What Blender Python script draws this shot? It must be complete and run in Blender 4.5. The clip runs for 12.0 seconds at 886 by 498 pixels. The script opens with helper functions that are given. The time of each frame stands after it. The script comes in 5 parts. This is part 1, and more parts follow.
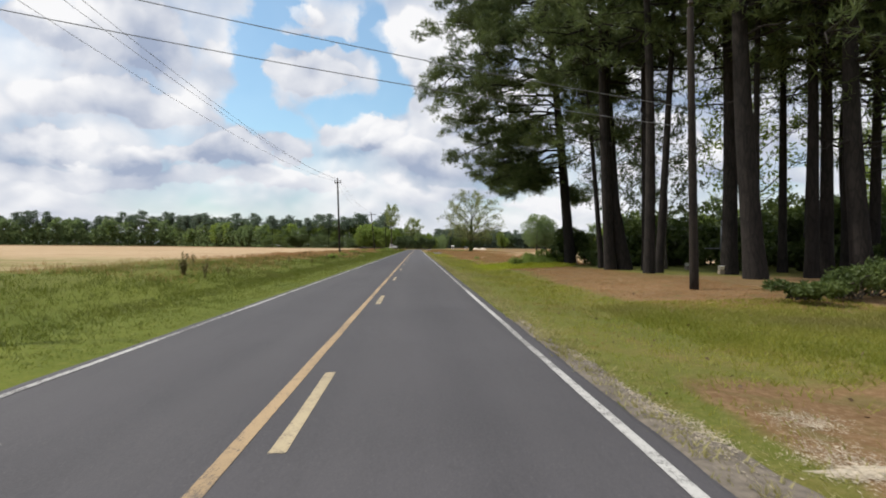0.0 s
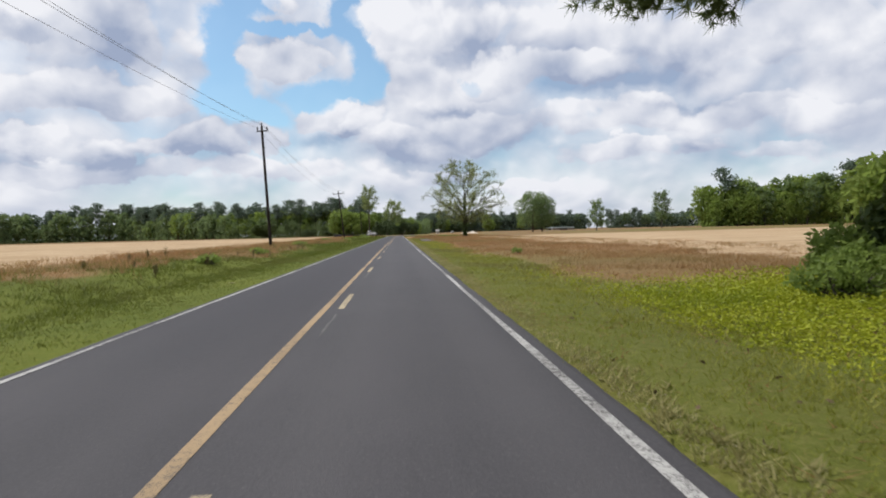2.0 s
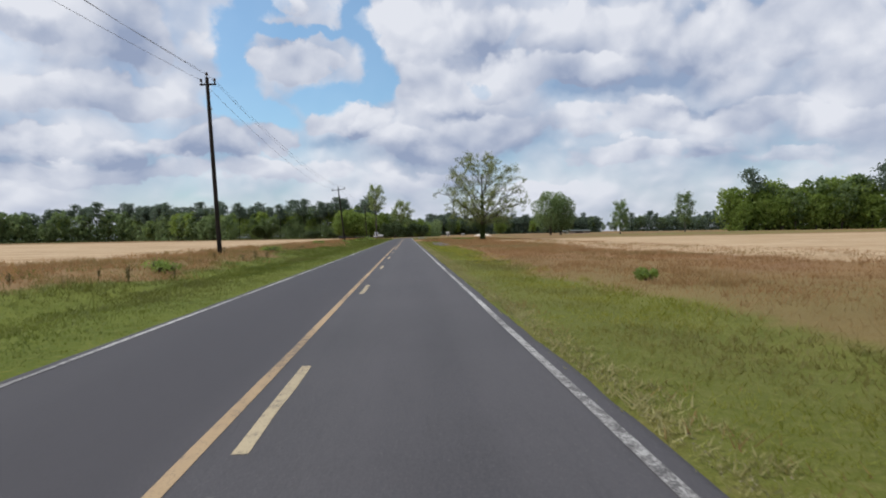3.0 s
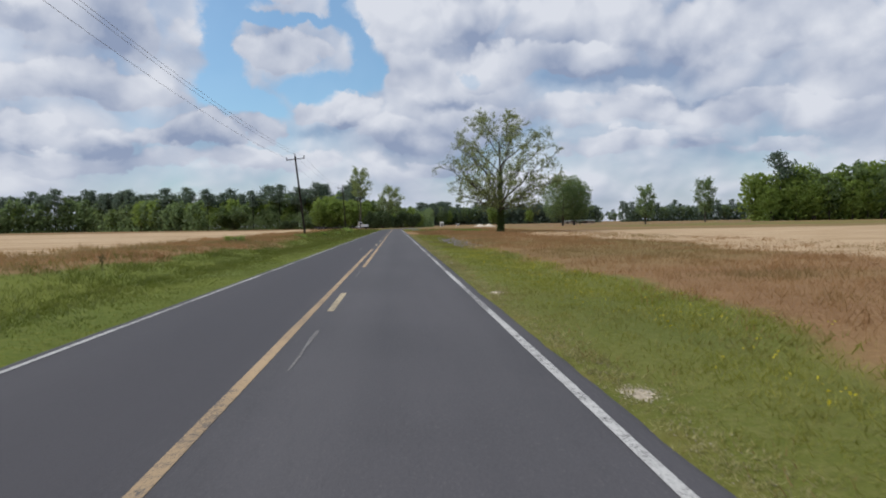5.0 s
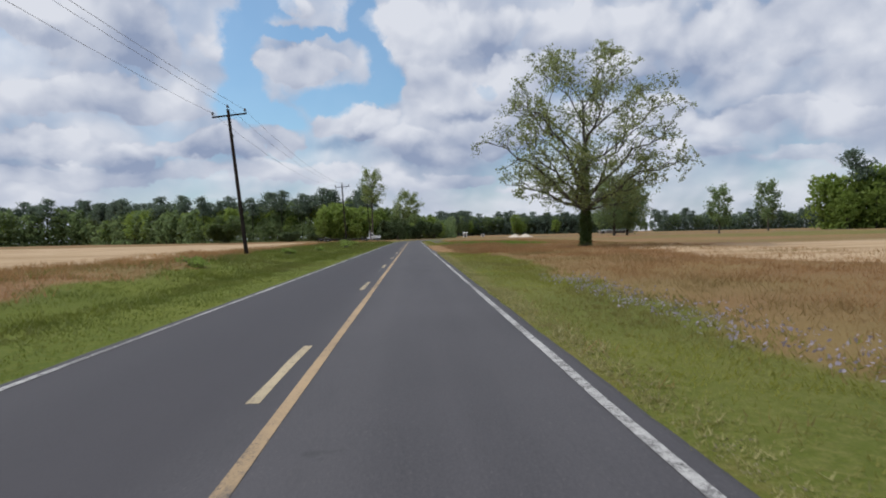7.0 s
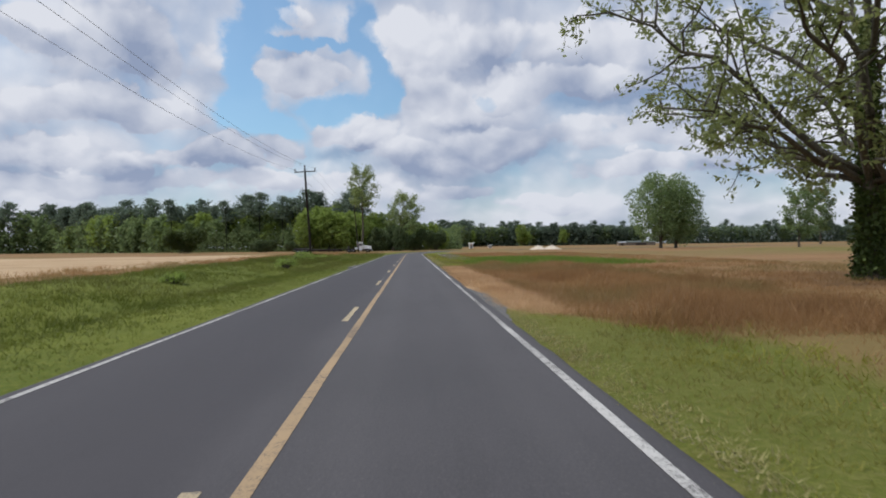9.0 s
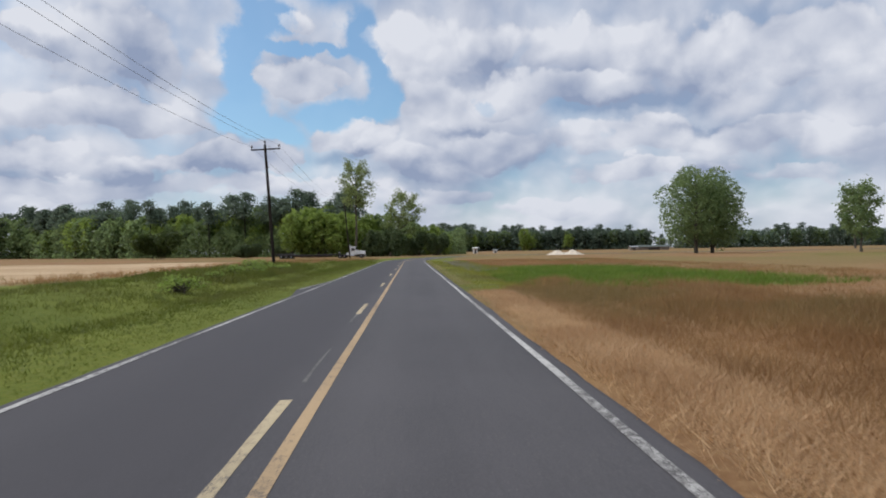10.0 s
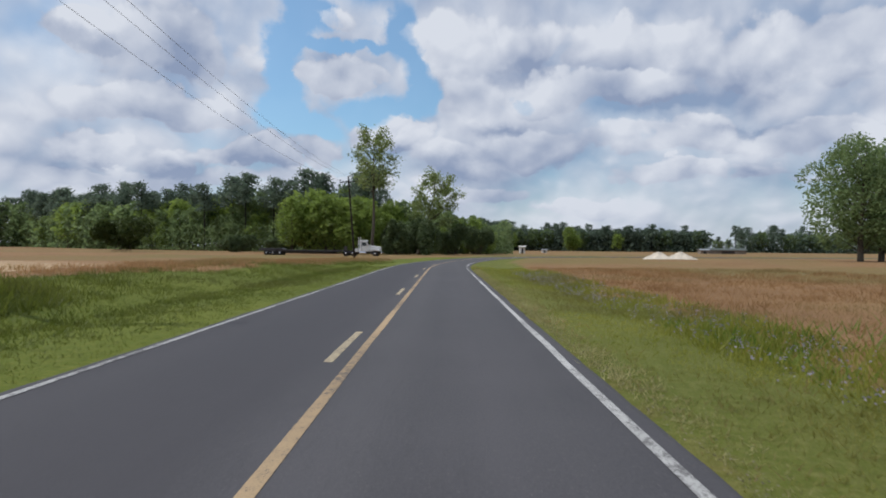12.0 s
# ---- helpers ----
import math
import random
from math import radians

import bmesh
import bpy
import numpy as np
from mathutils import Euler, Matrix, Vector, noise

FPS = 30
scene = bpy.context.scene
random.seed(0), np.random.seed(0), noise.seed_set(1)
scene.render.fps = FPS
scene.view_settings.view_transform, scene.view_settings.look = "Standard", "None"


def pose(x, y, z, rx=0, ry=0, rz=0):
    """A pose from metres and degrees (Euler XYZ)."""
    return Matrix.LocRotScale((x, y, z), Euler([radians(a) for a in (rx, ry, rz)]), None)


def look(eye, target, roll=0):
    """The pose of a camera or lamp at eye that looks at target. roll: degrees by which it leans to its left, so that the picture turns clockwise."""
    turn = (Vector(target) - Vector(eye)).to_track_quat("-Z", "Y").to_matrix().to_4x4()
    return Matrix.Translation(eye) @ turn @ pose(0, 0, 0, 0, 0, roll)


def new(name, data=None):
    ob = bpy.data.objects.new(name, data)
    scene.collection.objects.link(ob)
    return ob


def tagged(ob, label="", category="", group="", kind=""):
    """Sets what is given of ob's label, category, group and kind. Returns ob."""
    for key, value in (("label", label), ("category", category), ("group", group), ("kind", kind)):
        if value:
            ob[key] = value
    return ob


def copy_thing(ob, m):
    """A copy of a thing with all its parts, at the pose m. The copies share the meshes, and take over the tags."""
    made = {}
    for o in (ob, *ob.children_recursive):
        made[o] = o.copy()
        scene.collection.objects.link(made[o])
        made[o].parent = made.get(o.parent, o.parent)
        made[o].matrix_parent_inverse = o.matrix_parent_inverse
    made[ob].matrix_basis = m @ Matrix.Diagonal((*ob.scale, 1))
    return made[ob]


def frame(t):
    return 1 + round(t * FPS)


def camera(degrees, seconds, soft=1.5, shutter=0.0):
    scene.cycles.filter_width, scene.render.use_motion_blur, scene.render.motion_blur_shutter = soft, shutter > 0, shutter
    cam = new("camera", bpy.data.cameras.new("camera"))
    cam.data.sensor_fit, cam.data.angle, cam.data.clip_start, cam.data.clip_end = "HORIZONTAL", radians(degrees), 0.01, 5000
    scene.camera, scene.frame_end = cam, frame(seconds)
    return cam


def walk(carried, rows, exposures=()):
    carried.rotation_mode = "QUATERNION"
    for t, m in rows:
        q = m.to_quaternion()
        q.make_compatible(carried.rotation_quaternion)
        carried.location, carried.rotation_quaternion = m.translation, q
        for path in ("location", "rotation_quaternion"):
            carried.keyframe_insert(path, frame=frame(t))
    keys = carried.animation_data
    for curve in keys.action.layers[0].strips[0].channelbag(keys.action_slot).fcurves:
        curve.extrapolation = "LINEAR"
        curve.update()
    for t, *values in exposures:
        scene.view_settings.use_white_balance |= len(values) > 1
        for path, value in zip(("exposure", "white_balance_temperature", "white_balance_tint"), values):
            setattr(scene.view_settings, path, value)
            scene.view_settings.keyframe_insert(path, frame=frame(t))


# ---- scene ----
DEGREES = 70.22
cam = camera(DEGREES, 12.0, soft=1.9, shutter=0.04)

# t, x, y, yaw to the left, pitch, roll (degrees), height of the eye
PATH = [
    (0, 1.245, -4.779, -2.404, -0.202, 0.488, 1.565),
    (0.5, 1.271, 5.339, -3.858, 0.059, -0.800, 1.562),
    (1, 1.261, 15.471, -2.980, -0.573, -1.670, 1.549),
    (1.5, 1.370, 25.628, -4.073, -1.148, -2.992, 1.530),
    (2, 1.413, 35.835, -4.018, -1.615, -1.469, 1.530),
    (2.5, 1.424, 46.084, -3.367, -1.202, -0.952, 1.557),
    (4.5, 1.461, 87.613, -3.293, -2.402, -1.560, 1.561),
    (5, 1.430, 98.137, -4.238, -2.291, -1.012, 1.560),
    (5.5, 1.381, 108.695, -3.592, -1.701, -0.643, 1.562),
    (6, 1.339, 119.334, -2.727, -1.264, -0.763, 1.564),
    (6.5, 1.396, 130.054, -2.449, -1.467, -1.423, 1.512),
    (8.5, 1.306, 171.092, -3.625, -0.275, -0.437, 1.546),
    (9, 1.295, 181.814, -2.844, -0.321, -0.794, 1.555),
    (9.5, 1.233, 192.622, -2.601, 0.198, -1.760, 1.554),
    (10, 1.220, 203.483, -2.919, 0.110, -0.836, 1.575),
    (10.5, 1.373, 214.352, -2.427, -0.105, -0.315, 1.560),
    (11, 1.449, 225.385, -1.462, 0.804, -0.914, 1.547),
    (11.5, 1.489, 236.544, -1.162, 0.749, -0.211, 1.555),
    (12, 1.417, 247.648, 0.215, -0.080, 0.554, 1.529),
]


def row_pose(x, y, yaw, pitch, roll, z):
    a, b = radians(yaw), radians(pitch)
    eye = Vector((x, y, z))
    return look(eye, eye + Vector((-math.sin(a) * math.cos(b), math.cos(a) * math.cos(b), math.sin(b))), roll)


# The clip's camera darkens and cools its picture as the dark grove leaves the view.
walk(cam, [(t, row_pose(*r)) for t, *r in PATH],
     [(0, 0.17, 6550, 9), (1.2, 0.17, 6550, 9), (2.2, 0.02, 6300, 10.5), (5.0, -0.23, 6070, 10.2), (10, -0.19, 6120, 10.8), (12, -0.24, 6000, 9.5)])

# ---------------------------------------------------------------- light
SUN_FROM = Vector((-0.75, 0.22, 1.05)).normalized()
sun = new("sun", bpy.data.lights.new("sun", "SUN"))
sun.data.energy, sun.data.angle, sun.data.color = 3.3, radians(1.2), (1.0, 0.95, 0.87)
sun.matrix_world = look(SUN_FROM * 300, (0, 0, 0))


class Nodes:
    """Short hand for building node trees."""

    def __init__(self, tree):
        self.tree = tree
        tree.nodes.clear()

    def add(self, kind, operation="", data_type="", blend_type="", interpolation_type=""):
        node = self.tree.nodes.new(kind)
        if operation:
            node.operation = operation
        if data_type:
            node.data_type = data_type
        if blend_type:
            node.blend_type = blend_type
        if interpolation_type:
            node.interpolation_type = interpolation_type
        return node

    def link(self, a, b):
        self.tree.links.new(a, b)

    def put(self, socket, value):
        if isinstance(value, bpy.types.NodeSocket):
            self.link(value, socket)
        else:
            socket.default_value = value

    def math(self, op, a, b=0.0, c=0.0, clamp=False):
        n = self.add("ShaderNodeMath", operation=op)
        n.use_clamp = clamp
        for s, v in zip(n.inputs, (a, b, c)):
            self.put(s, v)
        return n.outputs[0]

    def vmath(self, op, a, b=(0, 0, 0)):
        n = self.add("ShaderNodeVectorMath", operation=op)
        self.put(n.inputs[0], a)
        self.put(n.inputs[1], b)
        return n.outputs["Value"] if op in ("DOT_PRODUCT", "LENGTH", "DISTANCE") else n.outputs[0]

    def noise(self, vec, scale, detail=4.0, rough=0.55, warp=0.0):
        n = self.add("ShaderNodeTexNoise")
        self.put(n.inputs["Vector"], vec)
        n.inputs["Scale"].default_value, n.inputs["Detail"].default_value = scale, detail
        n.inputs["Roughness"].default_value, n.inputs["Distortion"].default_value = rough, warp
        return n.outputs[0]

    def ramp(self, value, low, high, a=0.0, b=1.0):
        n = self.add("ShaderNodeMapRange", interpolation_type="SMOOTHSTEP")
        for s, v in zip(n.inputs, (value, low, high, a, b)):
            self.put(s, v)
        return n.outputs[0]

    def mix(self, fac, a, b, blend="MIX"):
        n = self.add("ShaderNodeMix", data_type="RGBA", blend_type=blend)
        self.put(n.inputs[0], fac)
        self.put(n.inputs[6], a if isinstance(a, bpy.types.NodeSocket) else (*a, 1.0))
        self.put(n.inputs[7], b if isinstance(b, bpy.types.NodeSocket) else (*b, 1.0))
        return n.outputs[2]

    def object_coords(self):
        return self.add("ShaderNodeTexCoord").outputs["Object"]

    def world_coords(self):
        return self.add("ShaderNodeNewGeometry").outputs["Position"]

    def bump(self, height, strength=0.3, dist=0.02):
        n = self.add("ShaderNodeBump")
        n.inputs["Strength"].default_value, n.inputs["Distance"].default_value = strength, dist
        self.link(height, n.inputs["Height"])
        return n.outputs[0]

    def surface(self, color, rough=0.8, normal=None, metal=0.0, thin=0.0, spec=0.5):
        p = self.add("ShaderNodeBsdfPrincipled")
        self.put(p.inputs["Base Color"], color if isinstance(color, bpy.types.NodeSocket) else (*color, 1.0))
        self.put(p.inputs["Roughness"], rough)
        self.put(p.inputs["Metallic"], metal)
        p.inputs["Specular IOR Level"].default_value = spec
        if normal is not None:
            self.link(normal, p.inputs["Normal"])
        out = self.add("ShaderNodeOutputMaterial")
        if thin:
            t = self.add("ShaderNodeBsdfTranslucent")
            self.put(t.inputs["Color"], color if isinstance(color, bpy.types.NodeSocket) else (*color, 1.0))
            m = self.add("ShaderNodeMixShader")
            m.inputs[0].default_value = thin
            self.link(p.outputs[0], m.inputs[1])
            self.link(t.outputs[0], m.inputs[2])
            self.link(m.outputs[0], out.inputs[0])
        else:
            self.link(p.outputs[0], out.inputs[0])


# Azimuth, elevation and radii (degrees) of the blue gaps, of heaped clouds with sunlit heads, of the low far banks, and of grey undersides.
CLOUD_GAPS = [
    (-13.9, 16.6, 1.6, 4.9), (-15.4, 11.8, 2.1, 1.3), (-4.7, 17.8, 1.3, 2.7), (-3.5, 13.4, 1.5, 1.9), (-7.5, 12.1, 2.2, 0.9), (-9.2, 17.3, 3.0, 0.4),
    (7.1, 13.1, 1.6, 0.7), (-11.3, 19.6, 1.4, 1.3), (-13.3, 10.7, 2.8, 0.8), (-10.0, 25.0, 7.0, 3.0),
]
CLOUD_HEAPS = [
    (-23.0, 15.9, 7.7, 4.0), (-30.4, 16.4, 4.2, 2.1), (-0.4, 17.9, 5.3, 3.2), (6.7, 17.1, 5.6, 2.8), (16.6, 17.1, 7.2, 3.1), (26.3, 15.2, 6.5, 3.5),
    (34.0, 14.6, 5.3, 3.5), (-9.8, 19.2, 2.4, 1.5), (-9.5, 14.5, 3.2, 2.3), (1.5, 13.4, 4.8, 2.9), (9.7, 13.3, 6.0, 2.4), (-25.7, 11.0, 8.7, 2.2),
    (-6.1, 10.3, 4.2, 1.9), (17.1, 13.6, 7.2, 2.3), (-29.2, 7.7, 3.8, 1.9), (-22.2, 7.0, 3.7, 2.0), (-16.6, 7.7, 4.5, 2.3), (-11.5, 8.6, 2.9, 2.0), (-3.6, 9.3, 3.0, 2.0),
]
CLOUD_BANKS = [
    (0.4, 8.0, 4.3, 2.1), (-27.4, 5.3, 5.6, 1.5), (-19.7, 5.3, 5.6, 1.6), (-13.0, 5.5, 5.6, 1.8), (-7.2, 5.5, 3.9, 1.5), (7.6, 8.9, 5.6, 2.2), (15.1, 9.4, 5.4, 1.9),
    (22.2, 9.5, 5.5, 1.8), (29.7, 9.0, 5.8, 1.8), (35.5, 7.8, 4.4, 1.7), (26.3, 6.6, 3.9, 1.3), (33.3, 5.6, 4.6, 1.3), (19.4, 6.6, 5.2, 1.5), (2.4, 5.0, 6.1, 1.5), (12.1, 3.8, 5.5, 1.3),
]
CLOUD_UNDERSIDES = [
    (-20.6, 14.5, 4.9, 1.8), (-30.4, 16.1, 2.8, 0.9), (8.2, 15.4, 3.5, 0.8), (26.0, 13.2, 4.4, 1.6), (35.5, 12.3, 3.5, 1.5), (0.2, 7.4, 3.9, 1.4), (-14.3, 6.3, 3.4, 1.1),
    (-21.0, 6.3, 3.0, 1.0), (-30.6, 6.3, 2.8, 1.0), (18.5, 12.1, 5.2, 0.7), (26.3, 10.1, 3.9, 0.4), (26.3, 6.9, 2.1, 0.6), (-6.1, 8.5, 2.5, 0.6), (4.6, 11.0, 2.6, 0.5),
]


def build_sky():
    world = bpy.data.worlds.new("sky")
    scene.world = world
    world.use_nodes = True
    n = Nodes(world.node_tree)
    way = n.vmath("NORMALIZE", n.add("ShaderNodeTexCoord").outputs["Generated"])
    split = n.add("ShaderNodeSeparateXYZ")
    n.link(way, split.inputs[0])
    x, y, z = split.outputs
    az = n.math("ARCTAN2", x, y)
    el = n.math("ARCSINE", n.math("MAXIMUM", z, 0.0))
    # Cloud banks flatten towards the horizon.
    high = n.math("MULTIPLY", n.math("LOGARITHM", n.math("ADD", el, 0.35), 2.718), 0.62)
    plane = n.add("ShaderNodeCombineXYZ")
    n.link(az, plane.inputs[0])
    n.link(high, plane.inputs[1])
    plane.inputs[2].default_value = 3.7
    uv = plane.outputs[0]

    def puffs(at, scale):
        puff = n.add("ShaderNodeTexVoronoi")
        puff.feature = "SMOOTH_F1"
        n.link(at, puff.inputs["Vector"])
        puff.inputs["Scale"].default_value, puff.inputs["Smoothness"].default_value = scale, 0.6
        puff.inputs["Detail"].default_value, puff.inputs["Roughness"].default_value = 2.0, 0.5
        return puff.outputs["Distance"]

    warp = n.add("ShaderNodeTexNoise")
    n.link(uv, warp.inputs["Vector"])
    warp.inputs["Scale"].default_value, warp.inputs["Detail"].default_value = 9.0, 3.0
    uvw = n.vmath("ADD", uv, n.vmath("MULTIPLY", n.vmath("SUBTRACT", warp.outputs["Color"], (0.5, 0.5, 0.5)), (0.06, 0.06, 0)))

    def density(at):
        d = n.math("ADD", n.math("MULTIPLY", n.noise(at, 3.4, 1.5, 0.5), 0.40), n.math("MULTIPLY", n.noise(at, 7.0, 6.0, 0.52), 0.36))
        return n.math("ADD", d, n.math("MULTIPLY", n.math("SUBTRACT", 0.95, puffs(at, 9.0)), 0.24))

    here = density(uvw)
    above = density(n.vmath("ADD", uvw, (-0.03, 0.05, 0)))
    wob = n.noise(uv, 8.0, 7.0, 0.58)
    wob2 = n.noise(n.vmath("ADD", uv, (3.1, 1.7, 0.4)), 8.0, 7.0, 0.58)
    az = n.math("ADD", az, n.math("MULTIPLY", n.math("SUBTRACT", wob, 0.5), 0.16))
    el = n.math("ADD", el, n.math("MULTIPLY", n.math("SUBTRACT", wob2, 0.5), 0.10))
    knobs = n.math("MULTIPLY", n.math("SUBTRACT", puffs(uvw, 17.0), 0.45), 0.9)

    def place(a, e, ra, re, flat=1.0):
        """Height within a cloud, and squared distance from its middle; flat cuts its base."""
        u = n.math("MULTIPLY_ADD", az, 1 / radians(ra), -a / ra)
        v = n.math("MULTIPLY_ADD", el, 1 / radians(re), -e / re)
        w = n.math("MAXIMUM", v, n.math("MULTIPLY", v, -flat))
        return v, n.math("MULTIPLY_ADD", u, u, n.math("MULTIPLY", w, w))

    total = n.math("ADD", here, 0.16)
    for row in CLOUD_GAPS:
        far = place(*row)[1]
        total = n.math("MULTIPLY_ADD", n.math("EXPONENT", n.math("MULTIPLY", n.math("MULTIPLY", far, far), -0.5)), -0.60, total)
    near = density(n.vmath("ADD", uvw, (-0.008, 0.016, 0)))
    relief = n.math("MULTIPLY_ADD", n.math("SUBTRACT", here, near), 2.6, n.math("MULTIPLY", n.math("SUBTRACT", here, above), 2.0))
    tone = n.math("ADD", relief, 0.60)
    for rows, middle, rise, cover in ((CLOUD_HEAPS, 0.67, 0.46, 0.34), (CLOUD_BANKS, 0.67, 0.40, 0.14)):
        for row in rows:
            v, far = place(*row, 1.5)
            inside = n.ramp(n.math("ADD", far, knobs), 1.14, 0.70)
            own = n.math("MULTIPLY_ADD", v, rise, n.math("ADD", relief, middle))
            tone = n.math("MULTIPLY_ADD", n.math("SUBTRACT", own, tone), inside, tone)
            total = n.math("MULTIPLY_ADD", inside, cover, total)
    for row in CLOUD_UNDERSIDES:
        far = place(*row)[1]
        tone = n.math("MULTIPLY_ADD", n.math("EXPONENT", n.math("MULTIPLY", far, -1.0)), -0.55, tone)
    mask = n.ramp(total, 0.12, 0.66, 0.06, 1.0)
    cloud = n.mix(n.math("ADD", tone, 0.0, clamp=True), (3.5, 4.1, 5.5), (8.9, 8.9, 9.15))
    haze = n.ramp(z, 0.0, 0.14, 1.0, 0.0)
    sky = n.add("ShaderNodeTexSky")
    sky.sky_type, sky.sun_disc = "NISHITA", False
    sky.sun_elevation = math.asin(SUN_FROM.z)
    sky.sun_rotation = math.atan2(SUN_FROM.x, SUN_FROM.y)
    blue = n.mix(1.0, sky.outputs[0], (1.25, 1.5, 1.5), "MULTIPLY")
    cloud = n.mix(n.math("MULTIPLY", haze, 0.25), cloud, (7.0, 7.3, 7.9))
    full = n.mix(n.math("MAXIMUM", mask, n.math("MULTIPLY", haze, 0.8)), blue, cloud)
    back = n.add("ShaderNodeBackground")
    n.link(full, back.inputs[0])
    back.inputs[1].default_value = 0.095
    out = n.add("ShaderNodeOutputWorld")
    n.link(back.outputs[0], out.inputs[0])


build_sky()

# ---------------------------------------------------------------- materials
def material(name):
    m = bpy.data.materials.new(name)
    m.use_nodes = True
    return m, Nodes(m.node_tree)


def mat_plain(name, color, rough=0.6, metal=0.0, vary=0.15, scale=6.0, bump=0.0, spec=0.5):
    m, n = material(name)
    co = n.object_coords()
    spots = n.noise(co, scale, 6.0, 0.6)
    broad = n.noise(co, scale * 0.13, 3.0, 0.5)
    f = n.math("ADD", n.math("MULTIPLY", spots, 0.6), n.math("MULTIPLY", broad, 0.4))
    dark = tuple(c * (1 - 1.6 * vary) for c in color)
    light = tuple(min(1, c * (1 + 1.2 * vary)) for c in color)
    c = n.mix(n.ramp(f, 0.3, 0.7), dark, light)
    nor = n.bump(spots, 0.4, bump) if bump else None
    n.surface(c, n.ramp(spots, 0.2, 0.8, rough * 0.85, min(1, rough * 1.15)), nor, metal, 0, spec)
    return m


def mat_leaf(name, dark, light, thin=0.3, vary=0.5, third=None):
    m, n = material(name)
    island = n.add("ShaderNodeNewGeometry").outputs["Random Per Island"]
    each = n.add("ShaderNodeObjectInfo").outputs["Random"]
    blot = n.noise(n.object_coords(), 0.35, 3.0, 0.6)
    f = n.math("ADD", n.math("MULTIPLY", island, 0.45), n.math("MULTIPLY", n.ramp(blot, 0.3, 0.7), 0.55))
    c = n.mix(f, dark, light)
    c = n.mix(n.math("MULTIPLY", each, vary), c, tuple(0.5 * a + 0.3 * b for a, b in zip(dark, light)))
    if third:
        c = n.mix(n.ramp(n.noise(n.object_coords(), 0.09, 4.0, 0.6), 0.46, 0.62, 0.0, 0.8), c, third)
    n.surface(c, 0.55, None, 0, thin, 0.25)
    return m


def mat_bark(name, dark, light, scale=3.0):
    m, n = material(name)
    co = n.object_coords()
    tall = n.vmath("MULTIPLY", co, (1.0, 1.0, 0.22))
    plates = n.add("ShaderNodeTexVoronoi")
    plates.feature = "DISTANCE_TO_EDGE"
    n.link(n.vmath("ADD", tall, n.vmath("MULTIPLY", n.noise(co, 4.0, 4.0), (0.12, 0.12, 0.12))), plates.inputs["Vector"])
    plates.inputs["Scale"].default_value = scale * 2.2
    ridge = n.ramp(plates.outputs["Distance"], 0.0, 0.16)
    grain = n.noise(tall, scale * 7, 6.0, 0.65)
    broad = n.noise(co, 0.5, 3.0)
    f = n.math("ADD", n.math("MULTIPLY", ridge, 0.12), n.math("ADD", n.math("MULTIPLY", grain, 0.45), n.math("MULTIPLY", broad, 0.4)))
    c = n.mix(n.ramp(f, 0.3, 0.85), dark, light)
    n.surface(c, 0.9, n.bump(f, 0.6, 0.03), 0, 0, 0.2)
    return m


def mat_asphalt():
    m, n = material("asphalt")
    co = n.world_coords()
    stones = n.add("ShaderNodeTexVoronoi")
    n.link(co, stones.inputs["Vector"])
    stones.inputs["Scale"].default_value = 75.0
    grit = n.noise(co, 38.0, 6.0, 0.7)
    # Broad wear runs along the road.
    along = n.vmath("MULTIPLY", co, (0.8, 0.035, 1.0))
    lanes = n.noise(along, 1.6, 4.0, 0.55)
    patches = n.noise(co, 0.22, 5.0, 0.6)
    split = n.add("ShaderNodeSeparateXYZ")
    n.link(co, split.inputs[0])
    # Wheel tracks at about 0.85 m from the middle of each lane.
    off = n.math("ABSOLUTE", n.math("SUBTRACT", n.math("ABSOLUTE", split.outputs[0]), 1.6))
    track = n.ramp(n.math("ABSOLUTE", n.math("SUBTRACT", off, 0.85)), 0.0, 0.55, 1.0, 0.0)
    f = n.math("ADD", n.math("MULTIPLY", lanes, 0.45), n.math("MULTIPLY", patches, 0.55))
    c = n.mix(n.ramp(f, 0.3, 0.72), (0.044, 0.0418, 0.0465), (0.076, 0.0715, 0.078))
    c = n.mix(n.math("MULTIPLY", track, 0.22), c, (0.088, 0.083, 0.087))
    c = n.mix(n.ramp(grit, 0.35, 0.75, 0.0, 0.45), c, (0.112, 0.105, 0.105))
    c = n.mix(n.ramp(stones.outputs["Color"], 0.82, 0.97, 0.0, 0.35), c, (0.17, 0.16, 0.15))
    # Past the grove the left lane is darker.
    fresh = n.math("MULTIPLY", n.ramp(split.outputs[1], 34.0, 52.0), n.ramp(n.math("ADD", split.outputs[0], n.math("MULTIPLY", patches, 0.3)), -0.5, 0.3, 1.0, 0.0))
    c = n.mix(n.math("MULTIPLY", fresh, 0.62), c, (0.038, 0.035, 0.041))
    # Dark seams of tar and old drips.
    seam = n.noise(n.vmath("MULTIPLY", co, (1.0, 0.10, 1.0)), 1.1, 7.0, 0.7)
    c = n.mix(n.ramp(n.math("ABSOLUTE", n.math("SUBTRACT", seam, 0.5)), 0.0, 0.012, 0.12, 0.0), c, (0.025, 0.024, 0.026))
    c = n.mix(n.ramp(n.noise(co, 0.9, 5.0, 0.7), 0.68, 0.76, 0.0, 0.45), c, (0.03, 0.029, 0.031))
    h = n.math("ADD", n.math("MULTIPLY", stones.outputs["Distance"], 0.6), grit)
    n.surface(c, n.ramp(f, 0.2, 0.8, 0.78, 0.9), n.bump(h, 0.5, 0.006), 0, 0, 0.35)
    return m


